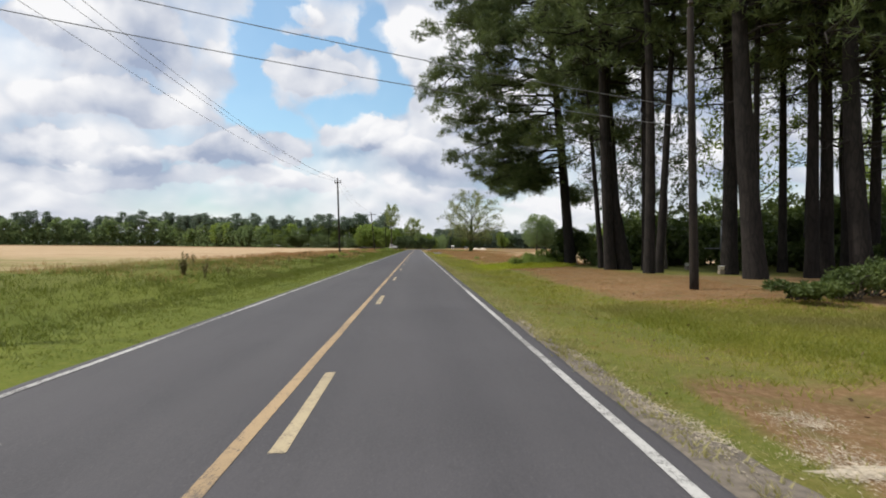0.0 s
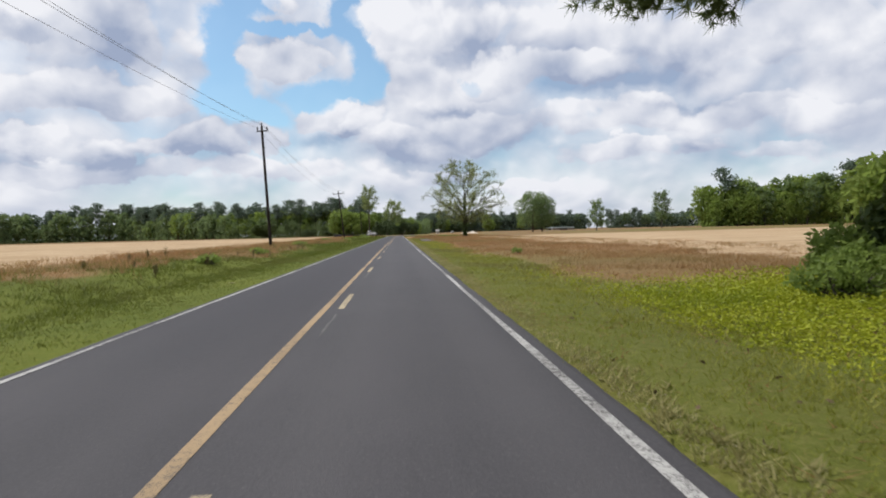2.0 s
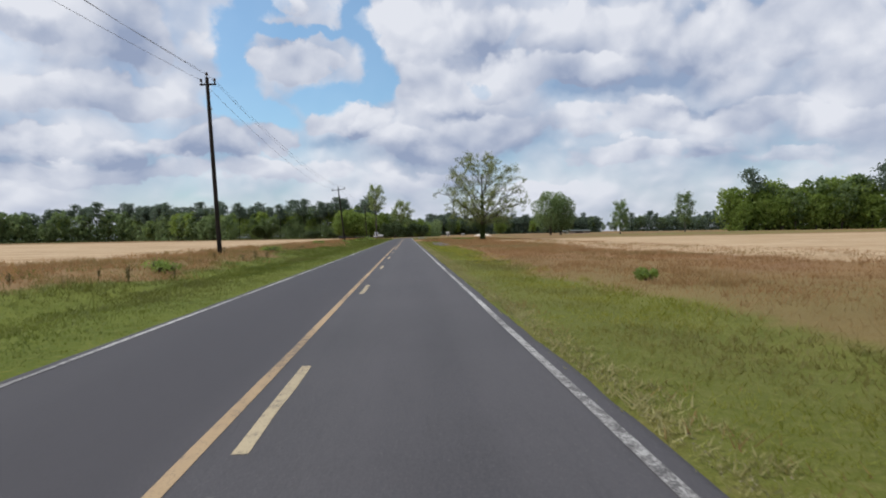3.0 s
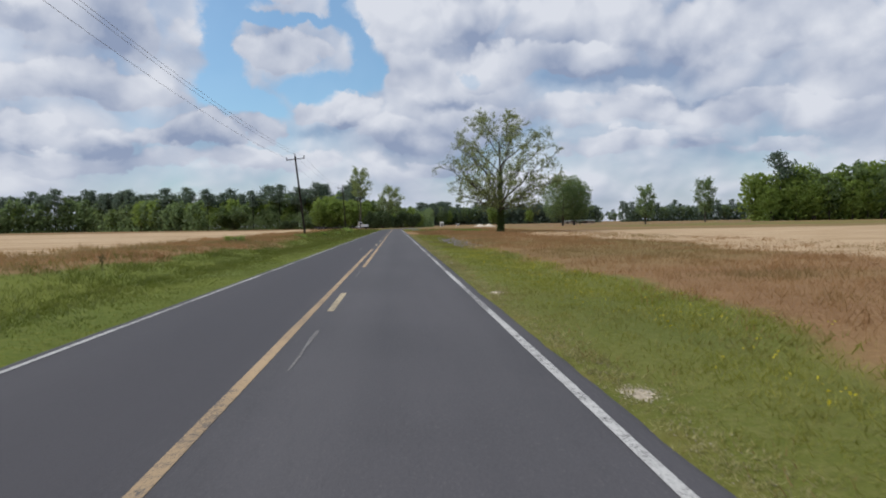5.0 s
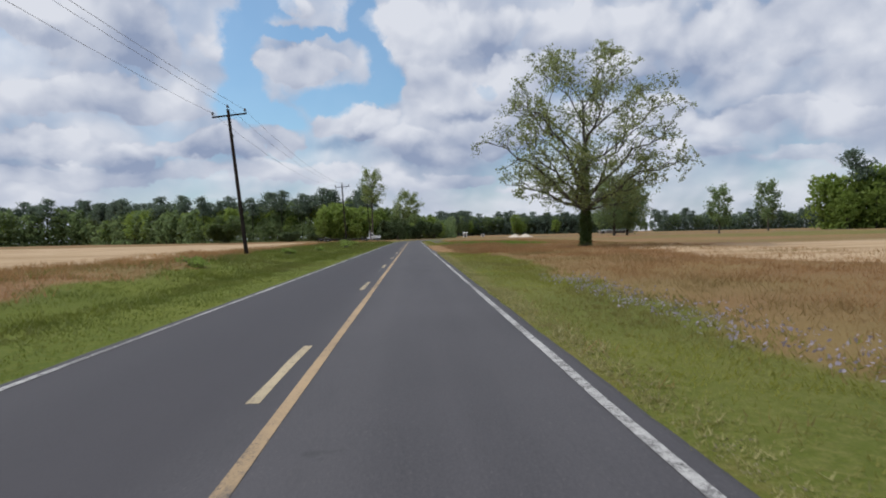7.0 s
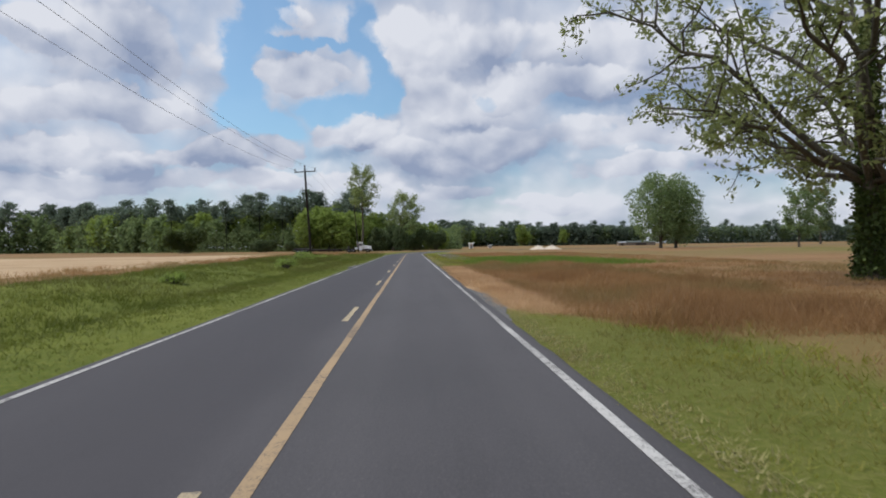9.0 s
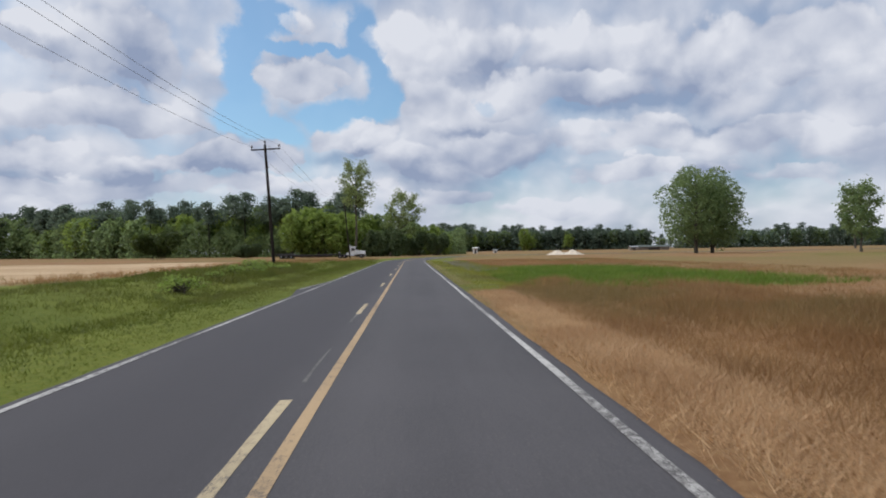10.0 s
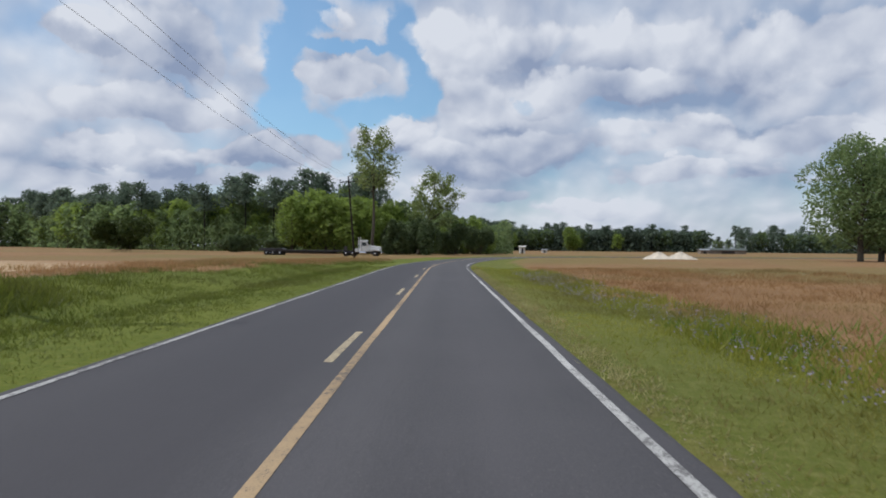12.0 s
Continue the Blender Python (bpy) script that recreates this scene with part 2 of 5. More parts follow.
def mat_paint(name, color, wear=0.5):
    m, n = material(name)
    co = n.world_coords()
    grit = n.noise(co, 45.0, 6.0, 0.75)
    chips = n.noise(co, 7.0, 6.0, 0.7)
    broad = n.noise(n.vmath("MULTIPLY", co, (1.0, 0.3, 1.0)), 0.8, 4.0)
    f = n.math("ADD", n.math("MULTIPLY", grit, 0.4), n.math("ADD", n.math("MULTIPLY", chips, 0.35), n.math("MULTIPLY", broad, 0.25)))
    worn = n.ramp(f, 0.60 - 0.12 * wear, 0.70 - 0.1 * wear)
    c = n.mix(n.ramp(broad, 0.3, 0.7), color, tuple(v * 0.78 for v in color))
    c = n.mix(n.ramp(grit, 0.45, 0.7, 0.0, 0.35), c, tuple(v * 0.45 for v in color))
    c = n.mix(worn, c, (0.075, 0.07, 0.07))
    n.surface(c, 0.75, n.bump(grit, 0.4, 0.004), 0, 0, 0.3)
    return m


def mat_ground():
    m, n = material("field_and_verge")
    co = n.world_coords()
    att = n.add("ShaderNodeVertexColor")
    att.layer_name = "zone"
    sep = n.add("ShaderNodeSeparateColor")
    n.link(att.outputs["Color"], sep.inputs[0])
    dry, sand, lush = sep.outputs
    straw = att.outputs["Alpha"]
    fine = n.noise(co, 9.0, 7.0, 0.7)
    mid = n.noise(co, 1.1, 5.0, 0.65)
    broad = n.noise(co, 0.16, 4.0, 0.6)
    huge = n.noise(co, 0.02, 4.0, 0.6)
    edge = n.math("MULTIPLY", n.math("SUBTRACT", n.math("ADD", n.math("MULTIPLY", mid, 0.6), n.math("MULTIPLY", broad, 0.4)), 0.5), 0.9)

    def zone(v, soft=0.22):
        return n.ramp(n.math("ADD", v, edge), 0.5 - soft, 0.5 + soft)

    def tone(a, b, c):
        base = n.mix(n.ramp(broad, 0.3, 0.7), a, b)
        return n.mix(n.ramp(fine, 0.4, 0.75, 0.0, 0.8), base, c)

    turf = n.noise(co, 42.0, 5.0, 0.75)
    green = tone((0.100, 0.122, 0.019), (0.143, 0.152, 0.029), (0.215, 0.20, 0.065))
    brown = tone((0.185, 0.100, 0.046), (0.25, 0.145, 0.068), (0.32, 0.205, 0.100))
    brown = n.mix(n.ramp(huge, 0.42, 0.60, 0.0, 0.7), brown, (0.16, 0.135, 0.045))
    sandy = tone((0.42, 0.30, 0.175), (0.50, 0.375, 0.235), (0.34, 0.23, 0.13))
    sandy = n.mix(n.ramp(huge, 0.5, 0.7, 0.0, 0.5), sandy, (0.32, 0.22, 0.11))
    rows = n.noise(n.vmath("MULTIPLY", co, (0.05, 0.32, 1.0)), 1.0, 5.0, 0.65)
    sandy = n.mix(n.ramp(rows, 0.48, 0.66, 0.0, 0.75), sandy, (0.27, 0.175, 0.085))
    weed = tone((0.082, 0.111, 0.013), (0.122, 0.146, 0.019), (0.18, 0.182, 0.036))
    needles = tone((0.13, 0.075, 0.034), (0.235, 0.140, 0.068), (0.33, 0.22, 0.125))
    needles = n.mix(n.ramp(mid, 0.50, 0.66, 0.0, 0.65), needles, (0.125, 0.112, 0.035))
    green = n.mix(n.ramp(turf, 0.40, 0.58, 0.45, 0.0), green, (0.060, 0.070, 0.009))
    green = n.mix(n.ramp(turf, 0.55, 0.72, 0.0, 0.5), green, (0.21, 0.22, 0.045))
    c = n.mix(zone(dry), green, brown)
    c = n.mix(zone(sand), c, sandy)
    c = n.mix(zone(lush), c, weed)
    c = n.mix(zone(n.math("SUBTRACT", 1.0, straw)), c, needles)
    h = n.math("ADD", fine, n.math("MULTIPLY", mid, 0.6))
    n.surface(c, 0.95, n.bump(h, 0.7, 0.05), 0, 0, 0.15)
    return m


ASPHALT = mat_asphalt()
GROUND = mat_ground()
WHITE_PAINT = mat_paint("worn_white_road_paint", (0.50, 0.49, 0.465), 1.2)
YELLOW_PAINT = mat_paint("worn_yellow_road_paint", (0.42, 0.298, 0.168), 0.9)
DASH_PAINT = mat_paint("worn_pale_yellow_road_paint", (0.47, 0.385, 0.245), 1.0)
FADED_PAINT = mat_paint("faded_road_paint", (0.21, 0.20, 0.185), 1.6)
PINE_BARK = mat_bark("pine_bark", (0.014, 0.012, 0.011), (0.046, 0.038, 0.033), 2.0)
OAK_BARK = mat_bark("grey_bark", (0.05, 0.042, 0.033), (0.19, 0.165, 0.13), 3.0)
PALE_BARK = mat_bark("pale_grey_bark", (0.055, 0.051, 0.038), (0.165, 0.152, 0.118), 3.0)
POLE_WOOD = mat_bark("weathered_pole_wood", (0.016, 0.013, 0.011), (0.052, 0.040, 0.032), 5.0)
NEEDLES = mat_leaf("pine_needles", (0.050, 0.080, 0.030), (0.185, 0.225, 0.080), 0.5)
# Paler and bluer than NEEDLES: the haze of distance is put into the colour.
HAZY_NEEDLES = mat_leaf("hazy_far_pine_needles", (0.085, 0.125, 0.092), (0.19, 0.245, 0.165), 0.5)
LEAF_NEW = mat_leaf("new_spring_leaves", (0.135, 0.170, 0.060), (0.315, 0.360, 0.135), 0.5, 0.0)
LEAF_PALE = mat_leaf("pale_spring_leaves", (0.15, 0.20, 0.065), (0.34, 0.40, 0.15), 0.5, 0.0)
LEAF_OAK = mat_leaf("oak_leaves", (0.120, 0.182, 0.076), (0.275, 0.352, 0.145), 0.62, 0.35)
LEAF_FRESH = mat_leaf("fresh_leaves", (0.15, 0.22, 0.048), (0.34, 0.43, 0.10), 0.6, 0.45)
# A darker leaf colour that has shade put into it.
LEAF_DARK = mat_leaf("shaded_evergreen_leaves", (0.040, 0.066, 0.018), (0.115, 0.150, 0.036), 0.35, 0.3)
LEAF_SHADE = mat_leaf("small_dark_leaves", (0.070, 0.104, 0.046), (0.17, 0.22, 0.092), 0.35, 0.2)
IVY = mat_leaf("ivy_leaves", (0.035, 0.062, 0.014), (0.11, 0.15, 0.035), 0.2, 0.0)
GRASS = mat_leaf("green_grass_blades", (0.168, 0.190, 0.022), (0.375, 0.365, 0.072), 0.5, 0.0, (0.20, 0.175, 0.06))
RANK_GRASS = mat_leaf("rank_green_grass_blades", (0.078, 0.106, 0.012), (0.172, 0.190, 0.037), 0.5, 0.0, (0.14, 0.145, 0.035))
DEEP_GRASS = mat_leaf("deep_green_grass_blades", (0.095, 0.165, 0.020), (0.215, 0.295, 0.050), 0.5, 0.0)
DRY_GRASS = mat_leaf("dry_grass_blades", (0.24, 0.132, 0.055), (0.44, 0.270, 0.125), 0.55, 0.0, (0.25, 0.195, 0.080))
LUSH_GRASS = mat_leaf("lush_weed_blades", (0.20, 0.255, 0.014), (0.44, 0.46, 0.035), 0.35, 0.0)
PALE_STRAW = mat_leaf("bleached_straw", (0.44, 0.27, 0.135), (0.68, 0.48, 0.28), 0.4, 0.0)


# ---------------------------------------------------------------- mesh helpers
def np_mesh(name, verts, faces, mat, smooth=False):
    """A mesh from arrays; faces is an (n, 3) or (n, 4) array, or a list of such arrays."""
    groups = faces if isinstance(faces, list) else [faces]
    me = bpy.data.meshes.new(name)
    verts = np.asarray(verts, np.float32).reshape(-1, 3)
    sizes = np.concatenate([np.full(len(g), g.shape[1], np.int32) for g in groups])
    loops = np.concatenate([np.asarray(g, np.int32).ravel() for g in groups])
    me.vertices.add(len(verts))
    me.vertices.foreach_set("co", verts.ravel())
    me.loops.add(len(loops))
    me.loops.foreach_set("vertex_index", loops)
    me.polygons.add(len(sizes))
    me.polygons.foreach_set("loop_start", np.concatenate([[0], np.cumsum(sizes)[:-1]]).astype(np.int32))
    if smooth:
        me.polygons.foreach_set("use_smooth", np.ones(len(sizes), bool))
    me.materials.append(mat)
    me.update(calc_edges=True)
    me.validate()
    return me


def child(name, me, parent, label=""):
    ob = new(name, me)
    ob.parent = parent
    if label:
        ob["label"] = label
    return ob


def part(name, bm, mat, parent, label="", smooth=False):
    me = bpy.data.meshes.new(name)
    bm.to_mesh(me)
    bm.free()
    me.materials.append(mat)
    if smooth:
        for f in me.polygons:
            f.use_smooth = True
    return child(name, me, parent, label)


def thing(name, label, category, at, group="", kind=""):
    ob = new(name)
    ob.empty_display_size = 0.2
    ob.matrix_world = at if isinstance(at, Matrix) else Matrix.Translation(at)
    return tagged(ob, label, category, group, kind)


def bm_box(bm, x0, x1, y0, y1, z0, z1, bevel=0.0):
    r = bmesh.ops.create_cube(bm, size=1.0)
    for v in r["verts"]:
        v.co = Vector(((x0 + x1) / 2 + v.co.x * (x1 - x0), (y0 + y1) / 2 + v.co.y * (y1 - y0), (z0 + z1) / 2 + v.co.z * (z1 - z0)))
    if bevel:
        edges = list({e for v in r["verts"] for e in v.link_edges})
        bmesh.ops.bevel(bm, geom=edges, offset=bevel, segments=2, affect="EDGES", profile=0.6)
    return bm


def box(x0, x1, y0, y1, z0, z1, bevel=0.01):
    return bm_box(bmesh.new(), x0, x1, y0, y1, z0, z1, bevel)


def lathe(profile, sides=16, m=None):
    """A solid of revolution about z from (radius, height) pairs."""
    bm = bmesh.new()
    rings = []
    for r, z in profile:
        rings.append([bm.verts.new((r * math.cos(2 * math.pi * k / sides), r * math.sin(2 * math.pi * k / sides), z)) for k in range(sides)])
    for a, b in zip(rings, rings[1:]):
        for k in range(sides):
            bm.faces.new((a[k], a[(k + 1) % sides], b[(k + 1) % sides], b[k]))
    bm.faces.new(rings[0][::-1])
    bm.faces.new(rings[-1])
    if m is not None:
        bm.transform(m)
    return bm


def tubes(segments, sides=6):
    """Tapered tubes: rows of x0 y0 z0 x1 y1 z1 r0 r1. Returns verts and quads."""
    s = np.asarray(segments, float)
    a, b = s[:, :3], s[:, 3:6]
    d = b - a
    d /= np.linalg.norm(d, axis=1)[:, None] + 1e-9
    ref = np.where(np.abs(d[:, 2:3]) > 0.9, [[1.0, 0, 0]], [[0, 0, 1.0]])
    u = np.cross(d, ref)
    u /= np.linalg.norm(u, axis=1)[:, None] + 1e-9
    w = np.cross(d, u)
    ang = np.arange(sides) * 2 * np.pi / sides
    ring = u[:, None] * np.cos(ang)[None, :, None] + w[:, None] * np.sin(ang)[None, :, None]
    v = np.stack([a[:, None] + ring * s[:, 6, None, None], b[:, None] + ring * s[:, 7, None, None]], 1)
    base = (np.arange(len(s)) * 2 * sides)[:, None]
    k = np.arange(sides)
    quads = np.stack([base + k, base + (k + 1) % sides, base + sides + (k + 1) % sides, base + sides + k], -1)
    return v.reshape(-1, 3), quads.reshape(-1, 4)


def path_tube(points, radii, sides=10, cap=True):
    """One continuous tube along points with a radius at each."""
    p = np.asarray(points, float)
    t = np.gradient(p, axis=0)
    t /= np.linalg.norm(t, axis=1)[:, None]
    ref = np.array([0.0, 1.0, 0.0]) if abs(t[:, 1]).max() < 0.9 else np.array([0.0, 0.0, 1.0])
    u = np.cross(t, ref)
    u /= np.linalg.norm(u, axis=1)[:, None]
    w = np.cross(t, u)
    ang = np.arange(sides) * 2 * np.pi / sides
    v = p[:, None] + (u[:, None] * np.cos(ang)[None, :, None] + w[:, None] * np.sin(ang)[None, :, None]) * np.asarray(radii, float)[:, None, None]
    k = np.arange(sides)
    rows = np.arange(len(p) - 1)[:, None] * sides
    quads = np.stack([rows + k, rows + (k + 1) % sides, rows + sides + (k + 1) % sides, rows + sides + k], -1).reshape(-1, 4)
    return v.reshape(-1, 3), quads


def leaf_quads(centres, size, rng, flat=0.0, long=1.0, spread=0.3):
    """Small leaves as bent diamonds of random turn round the given centres."""
    n = len(centres)
    d = rng.normal(size=(n, 3))
    d[:, 2] *= 1 - flat
    d /= np.linalg.norm(d, axis=1)[:, None]
    e = np.cross(d, rng.normal(size=(n, 3)))
    e /= np.linalg.norm(e, axis=1)[:, None]
    s = size * rng.uniform(1 - spread, 1 + spread, (n, 1))
    c = np.asarray(centres)
    v = np.stack([c - d * s * long * 0.5, c + e * s * 0.33, c + d * s * long * 0.5, c - e * s * 0.33], 1)
    return v.reshape(-1, 3), np.arange(4 * n).reshape(-1, 4)


def needle_tufts(centres, axes, size, rng, count=9):
    """Tufts of thin needles that fan out from each centre."""
    n = len(centres)
    d = rng.normal(size=(n, count, 3)) * 0.65 + axes[:, None] * 0.75
    d /= np.linalg.norm(d, axis=2)[:, :, None]
    e = np.cross(d, rng.normal(size=(n, count, 3)))
    e /= np.linalg.norm(e, axis=2)[:, :, None]
    ln = size * rng.uniform(0.7, 1.2, (n, count, 1))
    c = np.asarray(centres)[:, None]
    v = np.stack([c + e * ln * 0.05, c + d * ln, c - e * ln * 0.05], 2)
    return v.reshape(-1, 3), np.arange(3 * n * count).reshape(-1, 3)


def curve_points(a, b, sag, n, rng, wig):
    """A bent line from a to b which leaves a rising, with a little wander."""
    a, b = np.asarray(a, float), np.asarray(b, float)
    mid = (a + b) / 2 + sag
    u = np.linspace(0, 1, n + 1)[:, None]
    p = (1 - u) ** 2 * a + 2 * u * (1 - u) * mid + u**2 * b
    w = rng.normal(size=p.shape) * wig
    w[0] = 0
    return p + w


def limb_rows(p, r0, r1):
    r = np.linspace(r0, r1, len(p))
    return np.concatenate([p[:-1], p[1:], r[:-1, None], r[1:, None]], 1)


def broadleaf(seed, height, radius, clear, trunk_r, limbs=16, subs=6, twigs=4, leaves=8, leaf=0.3, squash=1.0, lean=(0, 0),
              core=0.35, side_fill=1.0, low=0.0, spread=1.1, thick=0.42):
    """Trunk and branches, and the centres of leaves, of a broad-leaved tree standing at the origin."""
    rng = np.random.default_rng(seed)
    mid_z = clear + (height - clear) * 0.5 - low
    half = (height - clear) * 0.5 + low
    top = np.array([lean[0], lean[1], clear + (height - clear) * 0.72])
    n = 9
    u = np.linspace(0, 1, n)[:, None]
    trunk = u * top + rng.normal(size=(n, 3)) * [trunk_r * 0.35, trunk_r * 0.35, 0] * (u > 0)
    tr = trunk_r * (1 - 0.82 * u[:, 0] ** 0.8)
    tr[0] *= 1.45
    rows, tips = [], []
    for k in range(limbs):
        th = 2 * math.pi * (k * 0.618 + rng.uniform(-0.06, 0.06))
        zc = -0.8 + 1.75 * ((k + 0.5) / limbs)
        rr = radius * math.sqrt(max(0.05, 1 - abs(zc) ** 2.2)) * rng.uniform(0.75, 1.0)
        tgt = np.array([lean[0] + rr * math.cos(th), lean[1] + rr * math.sin(th), mid_z + half * zc * squash])
        hs = np.clip((tgt[2] - rr * 0.75) / top[2], clear / top[2] * 0.9, 0.96)
        start = np.array([np.interp(hs, u[:, 0], trunk[:, i]) for i in range(3)])
        ln = np.linalg.norm(tgt - start)
        p = curve_points(start, tgt, np.array([0, 0, 0.10 * ln]), 7, rng, 0.022 * ln)
        r0 = trunk_r * thick * (1 - 0.6 * hs) * (0.5 + 0.5 * ln / (radius + 1e-6))
        rows.append(limb_rows(p, r0, r0 * 0.16))
        for j in range(subs):
            v = core + (1 - core) * (j + rng.uniform(0, 1)) / subs
            s = np.array([np.interp(v, np.linspace(0, 1, 8), p[:, i]) for i in range(3)])
            out = rng.normal(size=3) * [1, 1, 0.8] + (tgt - start) / ln * 0.9 + [0, 0, 0.25]
            out /= np.linalg.norm(out)
            e = s + out * radius * rng.uniform(0.20, 0.40) * side_fill
            q = curve_points(s, e, np.array([0, 0, 0.05 * radius]), 4, rng, 0.012 * radius)
            rows.append(limb_rows(q, r0 * 0.30, r0 * 0.09))
            for i in range(twigs):
                m = q[1 + int(rng.integers(0, 4))]
                d = rng.normal(size=3) + out * 0.7
                d /= np.linalg.norm(d)
                w = m + d * radius * rng.uniform(0.07, 0.16) * side_fill
                rows.append(limb_rows(np.array([m, w]), r0 * 0.08, r0 * 0.03))
                t = rng.uniform(0.15, 1.05, (leaves, 1))
                tips.append(m + (w - m) * t + rng.normal(size=(leaves, 3)) * leaf * spread)
    tv, tq = path_tube(trunk, tr, 14)
    bv, bq = tubes(np.concatenate(rows), 5)
    return rng, (tv, tq), (bv, bq), np.concatenate(tips)


def wood_mesh(tv, tq, bv, bq, mat):
    """The stem and the limbs that grow from it, as one mesh."""
    return np_mesh("trunk", np.concatenate([tv, bv]), np.concatenate([tq, bq + len(tv)]), mat, True)


def build_broadleaf(name, label, at, mat_leaves, leaf=0.3, long=1.5, bark=None, group="", category="tree", **k):
    root = thing(name, label, category, at, group)
    rng, (tv, tq), (bv, bq), c = broadleaf(leaf=leaf, **k)
    child("trunk", wood_mesh(tv, tq, bv, bq, bark or OAK_BARK), root)
    lv, lq = leaf_quads(c, leaf, rng, 0.2, long)
    child("crown", np_mesh("crown", lv, lq, mat_leaves), root)
    return root


def build_pine(name, label, at, seed, height, trunk_r, clear, radius, lean=(0, 0), limbs=34, tufts=26, tuft=0.32, mat=None, needles=9,
               group="", one_side=0.0, dead=4, droop=0.12, low=1.0, upper=0.0, subs=7, clump=0.0, taper=1.3):
    """A loblolly pine: a tall bare stem, uneven limbs and tufts of long needles at the branch ends."""
    rng = np.random.default_rng(seed)
    root = thing(name, label, "tree", at, group)
    n = 16
    u = np.linspace(0, 1, n)[:, None]
    bend = np.sin(u * math.pi * rng.uniform(0.8, 1.5)) * rng.normal(size=(1, 2)) * trunk_r * 0.7
    trunk = np.concatenate([u * np.array(lean) + bend, u * height], 1)
    tr = trunk_r * (1 - 0.80 * u[:, 0] ** 1.1)
    tr[0] *= 1.18
    rows, cs, ax = [], [], []
    for k in range(limbs + dead):
        alive = k < limbs
        f = (k + rng.uniform(0, 1)) / limbs if alive else rng.uniform(0, 0.2)
        z = clear + (height - clear) * f * 0.97 if alive else clear * rng.uniform(0.55, 0.98)
        th = rng.uniform(0, 2 * math.pi)
        if one_side and rng.uniform() < 0.8:
            th = math.pi + rng.normal() * one_side
        rr = radius * (1 - 0.72 * f**taper) * min(1.0, low + (1 - low) * f / 0.35) * rng.uniform(0.6, 1.1) if alive else radius * rng.uniform(0.15, 0.35)
        s = np.array([np.interp(z / height, u[:, 0], trunk[:, i]) for i in range(3)])
        tgt = s + [rr * math.cos(th), rr * math.sin(th), rr * (0.35 * f - droop) + rng.normal() * 0.3]
        p = curve_points(s, tgt, np.array([0, 0, 0.10 * rr]), 6, rng, 0.03 * rr)
        r0 = trunk_r * (0.30 - 0.16 * f) * (rr / radius) ** 0.5
        rows.append(limb_rows(p, r0, r0 * 0.2))
        if not alive:
            continue
        for j in range(subs):
            v = 0.28 + 0.72 * (j + rng.uniform(0, 1)) / subs
            a = np.array([np.interp(v, np.linspace(0, 1, 7), p[:, i]) for i in range(3)])
            d = (tgt - s) / (rr + 1e-6) * 0.8 + rng.normal(size=3) * [0.8, 0.8, 0.4]
            d /= np.linalg.norm(d)
            ln = rr * (rng.uniform(0.10, 0.22) if clump else rng.uniform(0.18, 0.34))
            e = a + d * ln + [0, 0, 0.1 * ln]
            rows.append(limb_rows(np.array([a, (a + e) / 2 + rng.normal(size=3) * 0.05 * ln, e]), r0 * 0.3, r0 * 0.08))
            # upper packs extra tufts high in the crown, added to block the sun.
            m = max(2, int(tufts / subs * (0.6 + 0.8 * v) * (1 - 0.4 * upper + 2.4 * upper * f)))
            t = rng.uniform(0.5, 1.05, (m, 1))
            cs.append(a + (e - a) * t + rng.normal(size=(m, 3)) * (clump or min(ln, 2.2)) * [0.24, 0.24, 0.15])
            ax.append(np.tile(d + [0, 0, 0.25], (m, 1)))
    tv, tq = path_tube(trunk, tr, 14)
    bv, bq = tubes(np.concatenate(rows), 5)
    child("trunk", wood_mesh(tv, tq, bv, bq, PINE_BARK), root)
    nv, nt = needle_tufts(np.concatenate(cs), np.concatenate(ax), tuft, rng, needles)
    child("needles", np_mesh("needles", nv, nt, mat or NEEDLES), root)
    return root


# ---------------------------------------------------------------- road and ground
BEND_Y = 292.0                       # the road is straight up to here, then bends right, first gently and then tightly
BENDS = ((190.0, radians(17)), (55.0, radians(75)))
X_LEFT, X_RIGHT = -0.130, 0.205      # the two centre stripes
HALF = 3.05                          # middle of the road to the edge stripes


def bend_arcs():
    """For each bend: centre, radius, angles at its ends and the length along the road at its start."""
    rows, s, a0, (px, py) = [], BEND_Y, 0.0, (0.0, BEND_Y)
    for r, a1 in BENDS:
        cx, cy = px + r * math.cos(a0), py - r * math.sin(a0)
        rows.append((cx, cy, r, a0, a1, s))
        px, py, s, a0 = cx - r * math.cos(a1), cy + r * math.sin(a1), s + r * (a1 - a0), a1
    return rows, (px, py, s, a0)


ARCS, ROAD_END = bend_arcs()


def road_at(s, off=0.0):
    """A place on the road: metres along it from the origin, metres to the right of its middle."""
    if s < BEND_Y:
        return off, s
    for cx, cy, r, a0, a1, start in ARCS:
        a = a0 + (s - start) / r
        if a <= a1:
            return cx - (r - off) * math.cos(a), cy + (r - off) * math.sin(a)
    px, py, start, a = ROAD_END
    return px + off * math.cos(a) + (s - start) * math.sin(a), py - off * math.sin(a) + (s - start) * math.cos(a)


def lateral(x, y):
    """Metres to the right of the road's middle, for arrays."""
    px, py, _, a = ROAD_END
    d = (x - px) * math.cos(a) - (y - py) * math.sin(a)
    for cx, cy, r, a0, a1, _ in ARCS[::-1]:
        d = np.where(np.arctan2(y - cy, cx - x) < a1, r - np.hypot(x - cx, y - cy), d)
    return np.where(y < BEND_Y, x, d)


